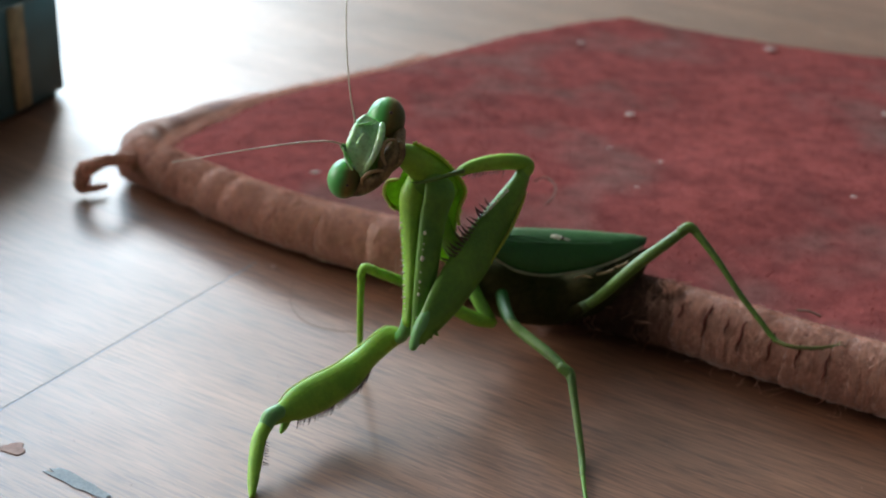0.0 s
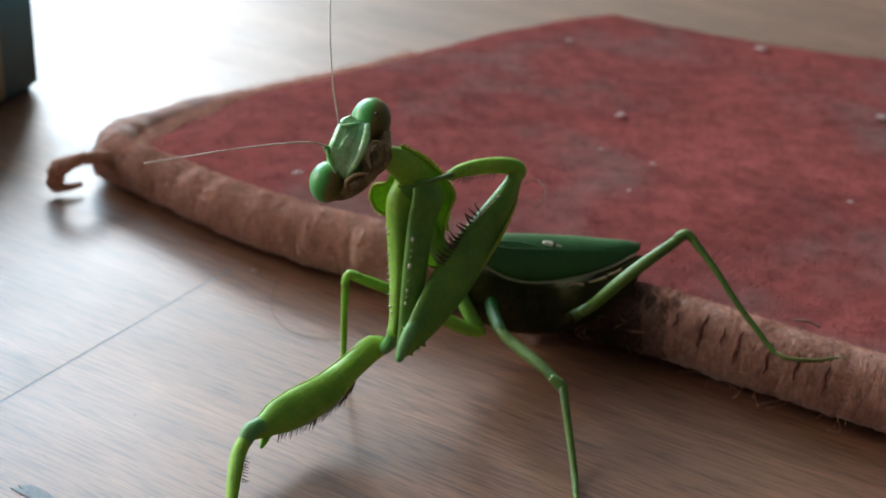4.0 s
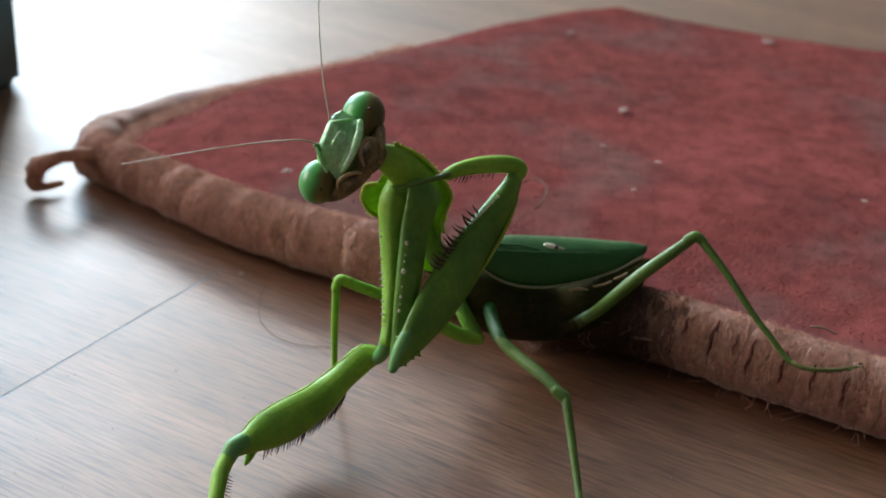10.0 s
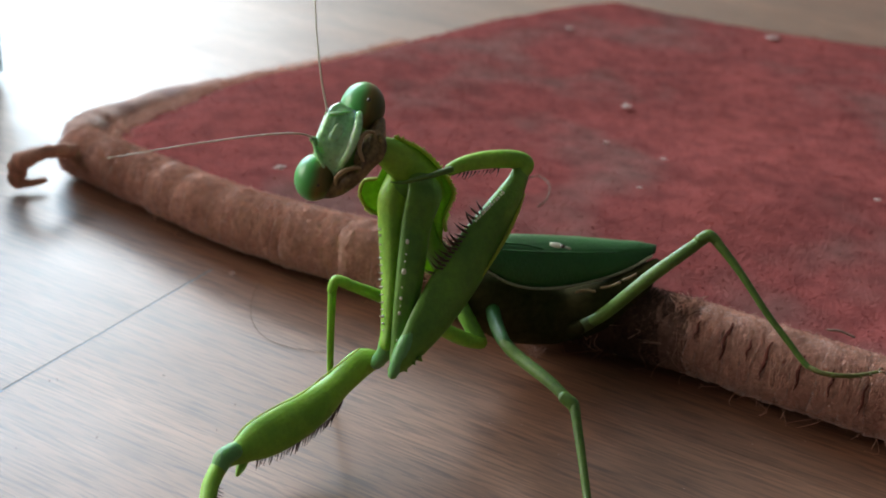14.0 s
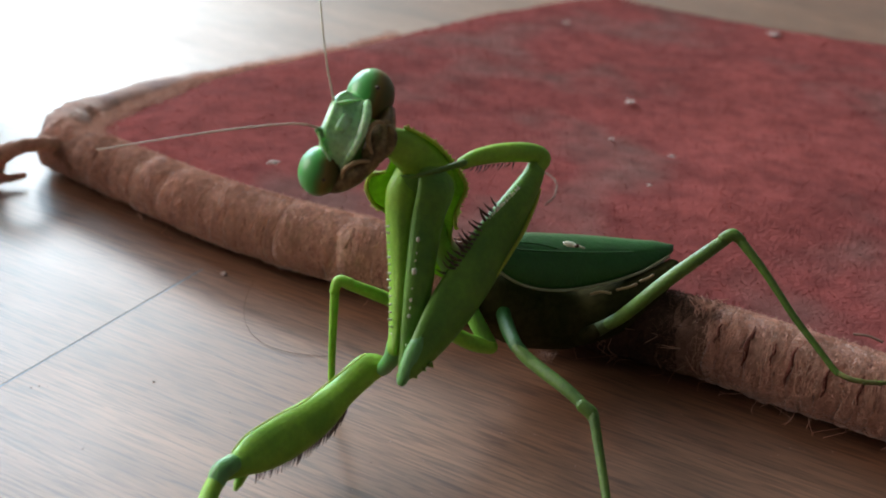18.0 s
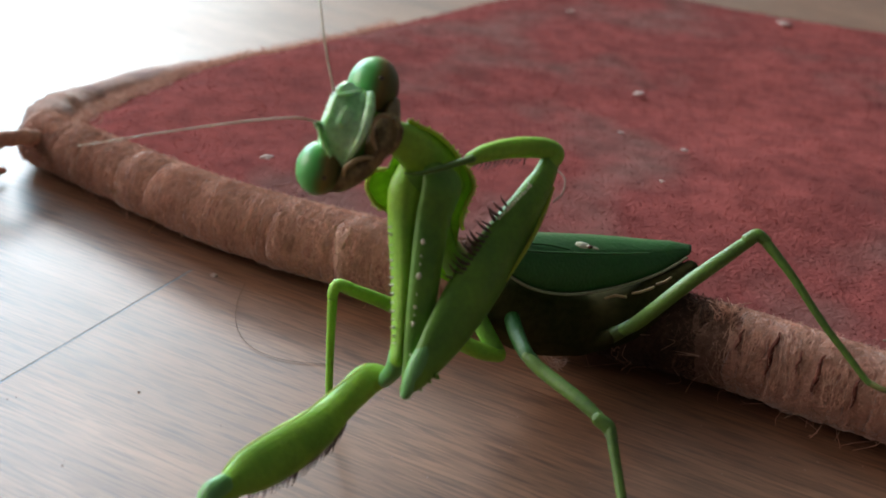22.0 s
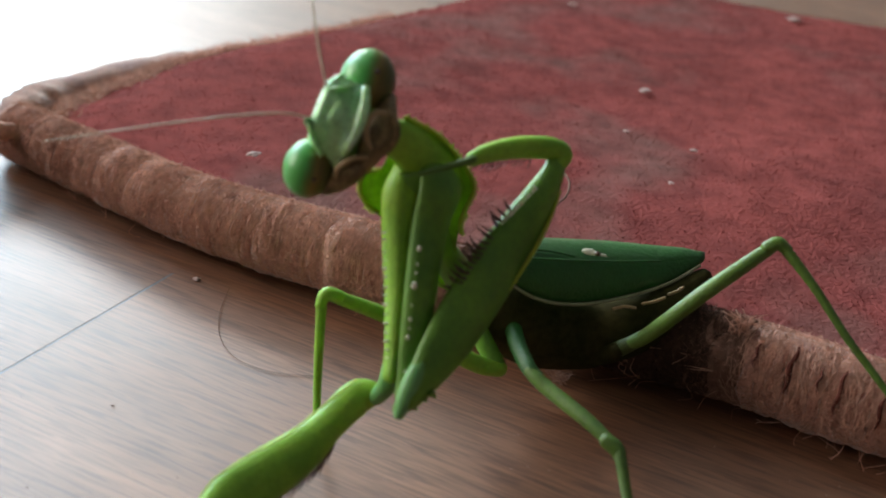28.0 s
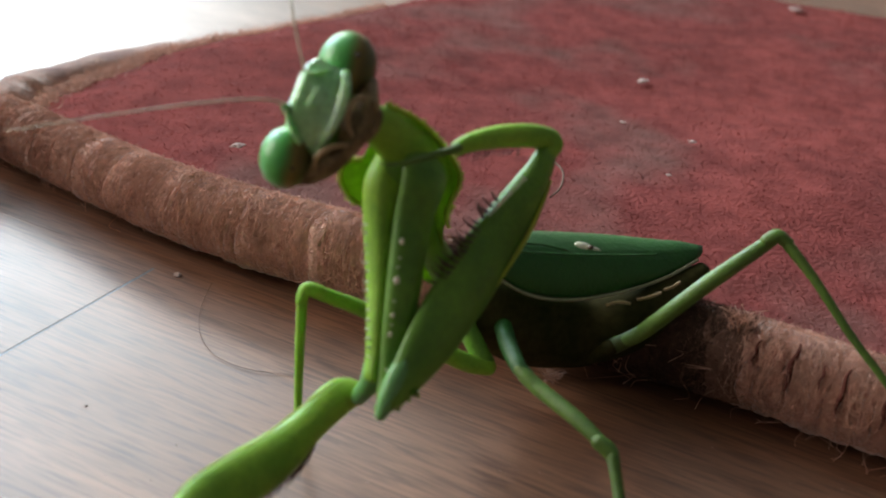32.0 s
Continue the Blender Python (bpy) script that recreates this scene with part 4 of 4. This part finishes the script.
limb("hind_leg_tarsus", [(28.03, 28.66, 6.50, 0.19, 0.19), (29.08, 27.85, 6.45, 0.17, 0.15), (31.22, 27.95, 6.35, 0.15, 0.13), (33.38, 28.83, 6.30, 0.1, 0.1)], FOOT, mantis, n=5, seg=8)
for x, y, z in ((29.51, 27.59, 6.45), (30.74, 27.74, 6.35), (31.71, 27.93, 6.35), (32.57, 28.26, 6.35)):
    thorn("tarsus_lobe", FOOT_LOBE, FOOT, (x, y, z), (0.7, -0.3, -0.35), mantis, 1.0)
for d in (-0.25, 0.3):
    limb("claw", [(33.38, 28.83, 6.30, 0.09, 0.09), (*(Vector((33.62, 28.77, 6.50)) + Vector((0, d, 0))), 0.06, 0.06), (*(Vector((34.06, 29.07, 6.10)) + Vector((0, d * 1.5, 0))), 0.03, 0.03)], BROWN, mantis, n=4, seg=6)
# wing green here paints the shade that the foreleg throws on this hip
limb("mid_leg_coxa", [(5.11, 38.00, 6.39, 0.50, 0.50), (5.51, 34.00, 5.79, 0.52, 0.50), (6.05, 31.20, 5.60, 0.46, 0.46), (6.60, 30.70, 5.30, 0.38, 0.38)], WING, mantis, "hip of the middle leg, dark green for the foreleg's shade")
limb("mid_leg_femur", [(6.10, 30.80, 5.58, 0.34, 0.34), (6.55, 30.30, 5.36, 0.42, 0.42), (7.37, 29.45, 5.08, 0.44, 0.44), (9.31, 27.10, 4.78, 0.42, 0.42), (10.56, 25.50, 4.40, 0.36, 0.36)], LEG, mantis, "dull green middle thigh")
limb("mid_leg_knee", [(10.25, 25.35, 4.63, 0.42, 0.42), (10.82, 24.98, 4.38, 0.44, 0.44), (11.07, 24.55, 3.97, 0.34, 0.34)], LEG, mantis, n=4)
limb("mid_leg_tibia", [(10.96, 24.73, 4.33, 0.34, 0.34), (11.32, 22.59, 2.74, 0.3, 0.3), (11.80, 18.98, 0.43, 0.26, 0.26), (11.69, 16.61, 0.40, 0.2, 0.2)], LEG, mantis, seg=10)
limb("mid_leg_tarsus", [(11.71, 16.88, 0.42, 0.18, 0.18), (11.71, 14.45, 0.30, 0.15, 0.14), (11.87, 12.41, 0.20, 0.1, 0.1)], LEAF, mantis, n=4, seg=8)
limb("mid_leg_coxa", [(2.41, 35.60, 6.96, 0.50, 0.55), (3.31, 34.40, 5.66, 0.56, 0.55), (4.43, 33.40, 4.17, 0.55, 0.50)], LEAF, mantis, "green hip of the middle leg")
limb("mid_leg_femur", [(4.54, 33.27, 4.06, 0.52, 0.52), (3.19, 33.03, 4.41, 0.54, 0.52), (0.94, 32.78, 5.59, 0.51, 0.49), (-2.60, 32.29, 7.72, 0.46, 0.44), (-6.01, 31.76, 9.24, 0.38, 0.38)], LIME, mantis, "slim lime green middle thigh")
limb("mid_leg_knee", [(-5.75, 31.67, 9.30, 0.36, 0.36), (-6.51, 31.63, 9.41, 0.4, 0.38), (-6.80, 31.33, 8.79, 0.3, 0.3)], LIME, mantis, n=4)
limb("mid_leg_tibia", [(-6.74, 31.48, 9.10, 0.3, 0.3), (-6.72, 31.02, 5.69, 0.26, 0.26), (-6.66, 31.07, 2.18, 0.23, 0.23), (-6.49, 29.66, 0.30, 0.2, 0.2)], LIME, mantis, seg=10)
limb("mid_leg_tarsus", [(-6.51, 29.97, 0.35, 0.17, 0.17), (-6.92, 28.38, 0.25, 0.14, 0.14), (-7.46, 27.43, 0.20, 0.1, 0.1)], LEAF, mantis, n=4, seg=8)

# ---- head, with its own joint at the neck ----
head = new("head")
head.parent = mantis
NECK = mm((-3.69, 29.85, 20.85))
EYE_AXIS = (Vector((-5.18, 31.44, 23.53)) - Vector((-7.79, 27.30, 19.52))).normalized()
CHIN = (Vector((-4.54, 27.51, 20.58)) - Vector((-7.65, 28.19, 22.68))).normalized()
CHIN = (CHIN - EYE_AXIS * CHIN.dot(EYE_AXIS)).normalized()
FRONT = EYE_AXIS.cross(CHIN)
if FRONT.y > 0:
    FRONT = -FRONT


def head_part(name, bm, material, label=""):
    return part(name, bm, material, head, label)


def eye(name, c, scale):
    bm = bmesh.new()
    bmesh.ops.create_uvsphere(bm, u_segments=28, v_segments=18, radius=1.0)
    for v in bm.verts:
        v.co = Vector((v.co.x * 1.48, v.co.y * 1.75, v.co.z * 1.5)) * MM * scale
    ob = part(name, bm, EYE, head, "glossy green compound eye with a brown rim")
    ex = Vector((0.97, -0.1, -0.12)).normalized()
    ey = (EYE_AXIS - ex * EYE_AXIS.dot(ex)).normalized()
    m = Matrix((ex, ey, ex.cross(ey))).transposed().to_4x4()
    m.translation = mm(c)
    ob.matrix_local = m
    return ob


eye("compound_eye", (-5.08, 30.63, 23.25), 1.03)
eye("compound_eye", (-7.87, 27.43, 19.34), 0.92)
for spot_at, r in (((-4.62, 29.50, 24.24), 0.14), ((-7.54, 26.04, 19.37), 0.11)):
    head_part("eye_spot", ellipsoid(bmesh.new(), spot_at, (r, 0, 0), (0, r, 0), (0, 0, r), 10, 8), SPINE, "small dark spot")


def face_mesh(rows):
    """A ridged mask between the eyes: rows of (centre, half width, height); a shallow shield in the middle, a lip towards the chin."""
    profile = ((-1.0, -0.9), (-0.94, -0.1), (-0.78, 0.10), (-0.62, 0.02), (-0.48, 0.18), (-0.1, 0.10), (0.2, 0.20), (0.34, 0.06), (0.5, 0.22), (0.72, 0.26), (0.88, 0.05), (1.0, -0.9))
    bm = bmesh.new()
    grid = []
    fine_rows = spline([(*c, w, h) for c, w, h in rows], 5)
    for r in fine_rows:
        c, w, h = Vector(r[:3]), r[3], r[4]
        grid.append([bm.verts.new((c + CHIN * (u * w) + FRONT * (v * h + 0.05 * noise.noise(c * 2.1 + CHIN * u * 3))) * MM) for u, v in profile])
    for g0, g1 in zip(grid, grid[1:]):
        for k in range(len(profile) - 1):
            bm.faces.new((g0[k], g0[k + 1], g1[k + 1], g1[k]))
    bm.faces.new(grid[0][::-1])
    bm.faces.new(grid[-1])
    for g0, g1 in zip(grid, grid[1:]):
        bm.faces.new((g0[-1], g0[0], g1[0], g1[-1]))
    bmesh.ops.recalc_face_normals(bm, faces=bm.faces)
    return bm


head_part("face", face_mesh((((-5.88, 29.00, 23.79), 0.80, 0.60), ((-6.16, 28.30, 23.50), 1.08, 0.70), ((-6.39, 27.30, 22.57), 1.28, 0.80), ((-6.77, 26.90, 21.48), 1.20, 0.80), ((-7.02, 27.00, 20.32), 0.85, 0.70), ((-7.22, 27.40, 19.56), 0.60, 0.60))), FACE, "shiny blue-green triangular face")
MID = Vector((-6.35, 28.25, 21.98))
head_part("head_capsule", ellipsoid(bmesh.new(), MID - FRONT * 1.3 + CHIN * 0.7, EYE_AXIS * 2.6, CHIN * 1.9, FRONT * 1.5), LEAF, "green back of the head")


def plate(name, c, along_eyes, along_chin, lift, material, label=""):
    """A low shield with a flat top and a rounded rim, lying on the face."""
    bm = bmesh.new()
    rows = []
    for r, h in ((1.0, -0.3), (0.97, 0.0), (0.86, 0.09), (0.6, 0.11)):
        ring = []
        for k in range(24):
            q = 2 * math.pi * k / 24
            sq = (abs(math.cos(q)) ** 4 + abs(math.sin(q)) ** 4) ** -0.25
            ring.append(bm.verts.new((Vector(c) + EYE_AXIS * (math.cos(q) * sq * along_eyes * r) + CHIN * (math.sin(q) * sq * along_chin * r) + FRONT * (lift + h)) * MM))
        rows.append(ring)
    for a, b in zip(rows, rows[1:]):
        for k in range(24):
            bm.faces.new((a[k], a[(k + 1) % 24], b[(k + 1) % 24], b[k]))
    bm.faces.new(rows[-1])
    bmesh.ops.recalc_face_normals(bm, faces=bm.faces)
    return head_part(name, bm, material, label)


plate("face_plate", (-6.54, 27.25, 22.66), 0.62, 0.34, 0.12, FACE, "pale green plate between the antennae")
limb("clypeus", [(-5.18, 28.40, 23.62, 0.22, 0.20), (-5.18, 27.60, 23.07, 0.28, 0.24), (-5.37, 27.00, 22.32, 0.28, 0.24), (-5.63, 26.70, 21.61, 0.22, 0.20)], FACE, head, "glossy pale strip above the mouth", n=5, seg=10)
limb("labrum", [(-5.63, 26.70, 21.61, 0.22, 0.20), (-6.02, 26.70, 20.85, 0.22, 0.20), (-6.43, 26.90, 20.07, 0.14, 0.15)], FACE, head, n=5, seg=10)
limb("brow_ridge", [(-7.02, 27.98, 23.64, 0.10, 0.12), (-6.39, 28.01, 23.75, 0.12, 0.14), (-5.67, 28.94, 23.62, 0.10, 0.12)], FACE, head, n=5, seg=8)
limb("brow_ridge", [(-8.01, 27.09, 22.03, 0.10, 0.12), (-7.66, 26.79, 21.21, 0.12, 0.14), (-7.26, 26.74, 20.45, 0.10, 0.12)], FACE, head, n=5, seg=8)
limb("mandible", [(-3.88, 30.00, 22.50, 0.40, 0.50), (-3.95, 28.80, 21.96, 0.55, 0.65), (-4.09, 27.90, 21.11, 0.60, 0.65), (-4.72, 27.40, 20.36, 0.50, 0.60)], BROWN, head, "brown jaw", n=6, seg=14)
limb("mandible", [(-4.71, 27.40, 20.28, 0.50, 0.60), (-5.65, 27.00, 19.42, 0.55, 0.60), (-6.62, 27.00, 18.72, 0.50, 0.55), (-7.40, 27.20, 18.33, 0.35, 0.45)], BROWN, head, "brown jaw", n=6, seg=14)
limb("palp", [(-4.15, 27.70, 22.70, 0.10, 0.12), (-4.59, 27.50, 22.75, 0.12, 0.14), (-4.94, 27.20, 22.35, 0.14, 0.15), (-4.97, 27.00, 21.62, 0.14, 0.15), (-4.71, 26.90, 20.98, 0.10, 0.12)], TAN, head, "pale tan mouth feeler", n=6, seg=10)
limb("palp", [(-6.44, 26.40, 19.42, 0.10, 0.12), (-6.37, 26.30, 19.96, 0.14, 0.14), (-5.93, 26.30, 20.40, 0.14, 0.15), (-5.35, 26.50, 20.57, 0.12, 0.13), (-4.90, 26.70, 20.52, 0.10, 0.10)], TAN, head, "pale tan mouth feeler", n=6, seg=10)
limb("palp", [(-3.69, 28.00, 22.33, 0.20, 0.20), (-3.45, 27.60, 21.81, 0.22, 0.22), (-3.67, 27.30, 21.10, 0.22, 0.22), (-4.17, 27.10, 20.53, 0.15, 0.15)], BROWN, head, n=6, seg=10)
head_part("mouth", ellipsoid(bmesh.new(), (-4.42, 28.25, 21.18), EYE_AXIS * 1.6, CHIN * 0.8, FRONT * 0.8, 18, 12), BROWN, "dark brown mouth")
for base, tail in (((-7.16, 28.35, 23.49), [(-7.33, 28.41, 24.05), (-7.82, 29.62, 25.57), (-8.34, 31.67, 27.64), (-8.72, 33.84, 29.75), (-8.99, 36.54, 31.80)]), ((-8.03, 27.24, 22.09), [(-8.25, 27.15, 22.35), (-9.43, 27.03, 22.51), (-12.07, 27.31, 22.01), (-16.32, 27.96, 20.84), (-19.53, 28.65, 19.80), (-22.05, 29.39, 18.90)])):
    limb("antenna", [(*base, 0.15, 0.15)] + [(*p, 0.064 - 0.006 * i, 0.064 - 0.006 * i) for i, p in enumerate(tail)], ANTENNA, head, "thin straw-coloured antenna", n=6, seg=7, caps=(1, 0))
    head_part("antenna_base", sweep(bmesh.new(), [(*(Vector(base) - FRONT * 0.1 + CHIN * 0.3), 0.3, 0.3), (*base, 0.22, 0.22)], n=3, seg=10), TEAL)

# ---- small things on rug and floor ----
GIRTH = 1.0
def rug_top(x, y):
    """Height of the rug's surface near a place, in mm."""
    return 6.6 + 0.7 * noise.noise(Vector((x * 0.045, y * 0.045, 3)))


def lint_ball(x, y, z, r, material, label, name="lint"):
    bm = bmesh.new()
    bmesh.ops.create_icosphere(bm, subdivisions=3, radius=1.0)
    k = random.uniform(0, 50)
    for v in bm.verts:
        v.co = v.co * (0.75 + 0.6 * noise.noise(v.co * 1.6 + Vector((k, 0, 0)))) * r * MM
        v.co.z *= 0.2
    ob = add_mesh(name, bm, material)
    ob.location = mm((x, y, z))
    ob.rotation_euler = (0, 0, k)
    return tagged(ob, label, name, group="bits of lint on the rug" if name == "lint" else "")


for x, y, r in ((22.3, 83.8, 0.80), (18.4, 71.9, 0.50), (23.7, 67.5, 0.50), (20.1, 59.3, 0.40), (43.5, 60.7, 0.50), (-13.9, 58.6, 0.80), (18.3, 113.6, 0.80), (46.6, 116.1, 1.30), (55.5, 88.7, 1.10), (21.9, 83.3, 0.60)):
    lint_ball(x, y, rug_top(x, y) + 0.0, r * 0.75, LINT, "tiny pale grey ball of lint on the red rug")


def thread(name, pts, r, material, label):
    ob = add_mesh(name, sweep(bmesh.new(), [(*p, r, r) for p in pts], n=8, seg=7), material)
    return tagged(ob, label, "thread")


thread("wool_thread", [(9.2, 59.1, 6.9), (10.5, 59.7, 7.1), (11.3, 57.4, 7.2), (10.9, 54.7, 7.0), (10.0, 53.2, 6.8)], 0.08, HAIR, "short curled brown wool thread on the rug")
thread("wool_thread", [(31.6, 35.4, 5.9), (32.5, 35.0, 6.05), (33.4, 34.5, 5.9)], 0.10, HAIR, "short grey-green thread on the rug edge")
for k in range(26):
    a = Vector((20.8 + random.gauss(0, 0.35), 37.4 + random.gauss(0, 0.35), 5.6))
    if k == 0:
        tuft = tagged(new("wool_tuft"), "small pale tuft of loose wool on the rug edge", "tuft")
    limb("fibre", [(*a, 0.05, 0.05), (*(a + Vector((random.gauss(0, 0.3), random.gauss(0, 0.3), 0.7))), 0.04, 0.04), (*(a + Vector((random.gauss(0, 0.7), random.gauss(0, 0.6), random.uniform(0.9, 1.5)))), 0.02, 0.02)], FUZZ, tuft, n=3, seg=5, caps=(0, 0))

wisp = tagged(new("wool_wisp"), "wisp of pale loose wool fibres on the floor under the belly", "wool")
for k in range(16):
    a = Vector((9.7 + random.gauss(0, 0.5), 38.6 + random.gauss(0, 0.4), 0.15))
    b = a + Vector((random.gauss(0, 0.5), random.gauss(-0.1, 0.3), random.uniform(0.3, 0.8)))
    c = b + Vector((random.gauss(0, 0.7), random.gauss(0, 0.4), random.uniform(-0.3, 0.6)))
    limb("fibre", [(*a, 0.025, 0.025), (*b, 0.022, 0.022), (*c, 0.015, 0.015)], LINT, wisp, n=4, seg=5, caps=(0, 0))
thread("hair", [(-14.3, 48.4, 0.08), (-14.5, 44.6, 0.1), (-14.0, 41.2, 0.1), (-12.6, 38.6, 0.1), (-10.2, 37.2, 0.1), (-7.0, 37.0, 0.08)], 0.02, HAIR, "single dark curved hair lying on the floor")
lint_ball(-16.9, 49.2, 0.08, 0.38, LINT, "pale crumb beside the rug edge", "crumb")
lint_ball(-19.4, 32.1, 0.05, 0.10, HAIR, "small dark crumb on the floor", "crumb")
for x, y, rx, ry, mat, label in ((-32.0, 16.3, 1.3, 0.9, LINT, "chipped pale paint spot on the wooden floor"), (-25.8, 12.6, 4.0, 0.8, BLUE, "blue-grey paint smear on the wooden floor")):
    bm = bmesh.new()
    ring = []
    for k in range(40):
        q = 2 * math.pi * k / 40
        w = 0.8 + 0.5 * noise.noise(Vector((math.cos(q) * 1.6, math.sin(q) * 1.6, x)))
        ring.append(((math.cos(q) * rx * w), (math.sin(q) * ry * w)))
    lo = [bm.verts.new((a * MM, b * MM, -0.00001)) for a, b in ring]
    hi = [bm.verts.new((a * 0.94 * MM, b * 0.94 * MM, 0.00006)) for a, b in ring]
    for k in range(40):
        bm.faces.new((lo[k], lo[(k + 1) % 40], hi[(k + 1) % 40], hi[k]))
    bm.faces.new(hi)
    ob = tagged(add_mesh("paint_spot", bm, mat, smooth=False), label, "paint spot")
    ob.matrix_world = pose(x * MM, y * MM, 0.00002, 0, 0, -29)

dust_verts, dust_faces = [], []
for _ in range(240):
    c = Vector((random.uniform(-30, 34), random.uniform(2, 34), 0.0))
    r = random.choice((0.02, 0.025, 0.03, 0.04, 0.06))
    k = len(dust_verts)
    up = Vector((0, 0, r * 1.3))
    dust_verts += [(c + Vector((r * random.uniform(0.7, 1.4) * math.cos(q), r * random.uniform(0.7, 1.4) * math.sin(q), 0))) * MM for q in (0.3, 1.9, 3.4, 5.0)] + [(c + up) * MM]
    dust_faces += [(k + i, k + (i + 1) % 4, k + 4) for i in range(4)]
dust = bpy.data.meshes.new("dust")
dust.from_pydata(dust_verts, [], dust_faces)
dust.materials.append(LINT)
tagged(new("dust", dust), "scattered pale dust grains on the wooden floor", "dust", kind="stuff")

# ---- things round it ----
carton = tagged(new("carton"), "dark teal box with a tan stripe, standing on the floor", "box")
body = bmesh.new()
box(body, -0.060, 0.0, -0.05, 0.0, 0, 0.0155)
bmesh.ops.bevel(body, geom=body.edges[:], offset=0.0012, segments=2, affect="EDGES")
part("box_body", body, CARTON, carton)
strip = bmesh.new()
box(strip, 0.0001, 0.0004, -0.0115, -0.0085, 0.0012, 0.0143)
part("box_stripe", strip, STRIPE, carton, "tan printed stripe")
carton.matrix_world = pose(-0.0519, 0.0970, 0, 0, 0, -18)


def motions():
    """The head turns a little on its neck."""
    rows = [
        (0, (0.0059, -0.0057, -0.0286), (0.00001, -0.00004, -0.00006)),
        (3, (-0.0048, 0.0031, -0.0229), (-0.00004, -0.00006, -0.00011)),
        (6, (-0.0142, 0.0035, -0.0009), (-0.00010, -0.00000, 0.00000)),
        (9, (-0.0097, 0.0007, 0.0001), (-0.00004, -0.00001, -0.00003)),
        (12, (0.0004, -0.0022, 0.0063), (-0.00003, -0.00000, 0.00000)),
        (13, (0.0017, -0.0017, 0.0000), (0.00000, -0.00001, -0.00001)),
        (20, (0.0298, -0.0096, 0.0015), (0.00010, -0.00001, -0.00000)),
        (21, (0.0308, -0.0104, 0.0045), (0.00011, -0.00001, 0.00000)),
        (23, (0.0409, -0.0107, 0.0072), (0.00010, -0.00000, 0.00004)),
        (24, (0.0344, -0.0105, 0.0113), (0.00009, -0.00001, 0.00002)),
        (25.5, (0.0444, -0.0134, 0.0159), (0.00012, -0.00000, 0.00004)),
        (28, (0.0258, 0.0017, 0.0237), (0.00014, 0.00000, -0.00003)),
        (30, (0.0142, 0.0102, 0.0433), (0.00014, 0.00002, -0.00006)),
        (32, (0.0237, 0.0064, 0.0542), (0.00014, 0.00004, -0.00001)),
    ]
    neck = Matrix.Translation(NECK)
    keyed = []
    for t, turn, shift in rows:
        v = Vector(turn)
        rot = Matrix.Rotation(v.length, 4, v.normalized()) if v.length > 1e-6 else Matrix.Identity(4)
        keyed.append((t, Matrix.Translation(shift) @ neck @ rot @ neck.inverted()))
    walk(head, keyed)


motions()
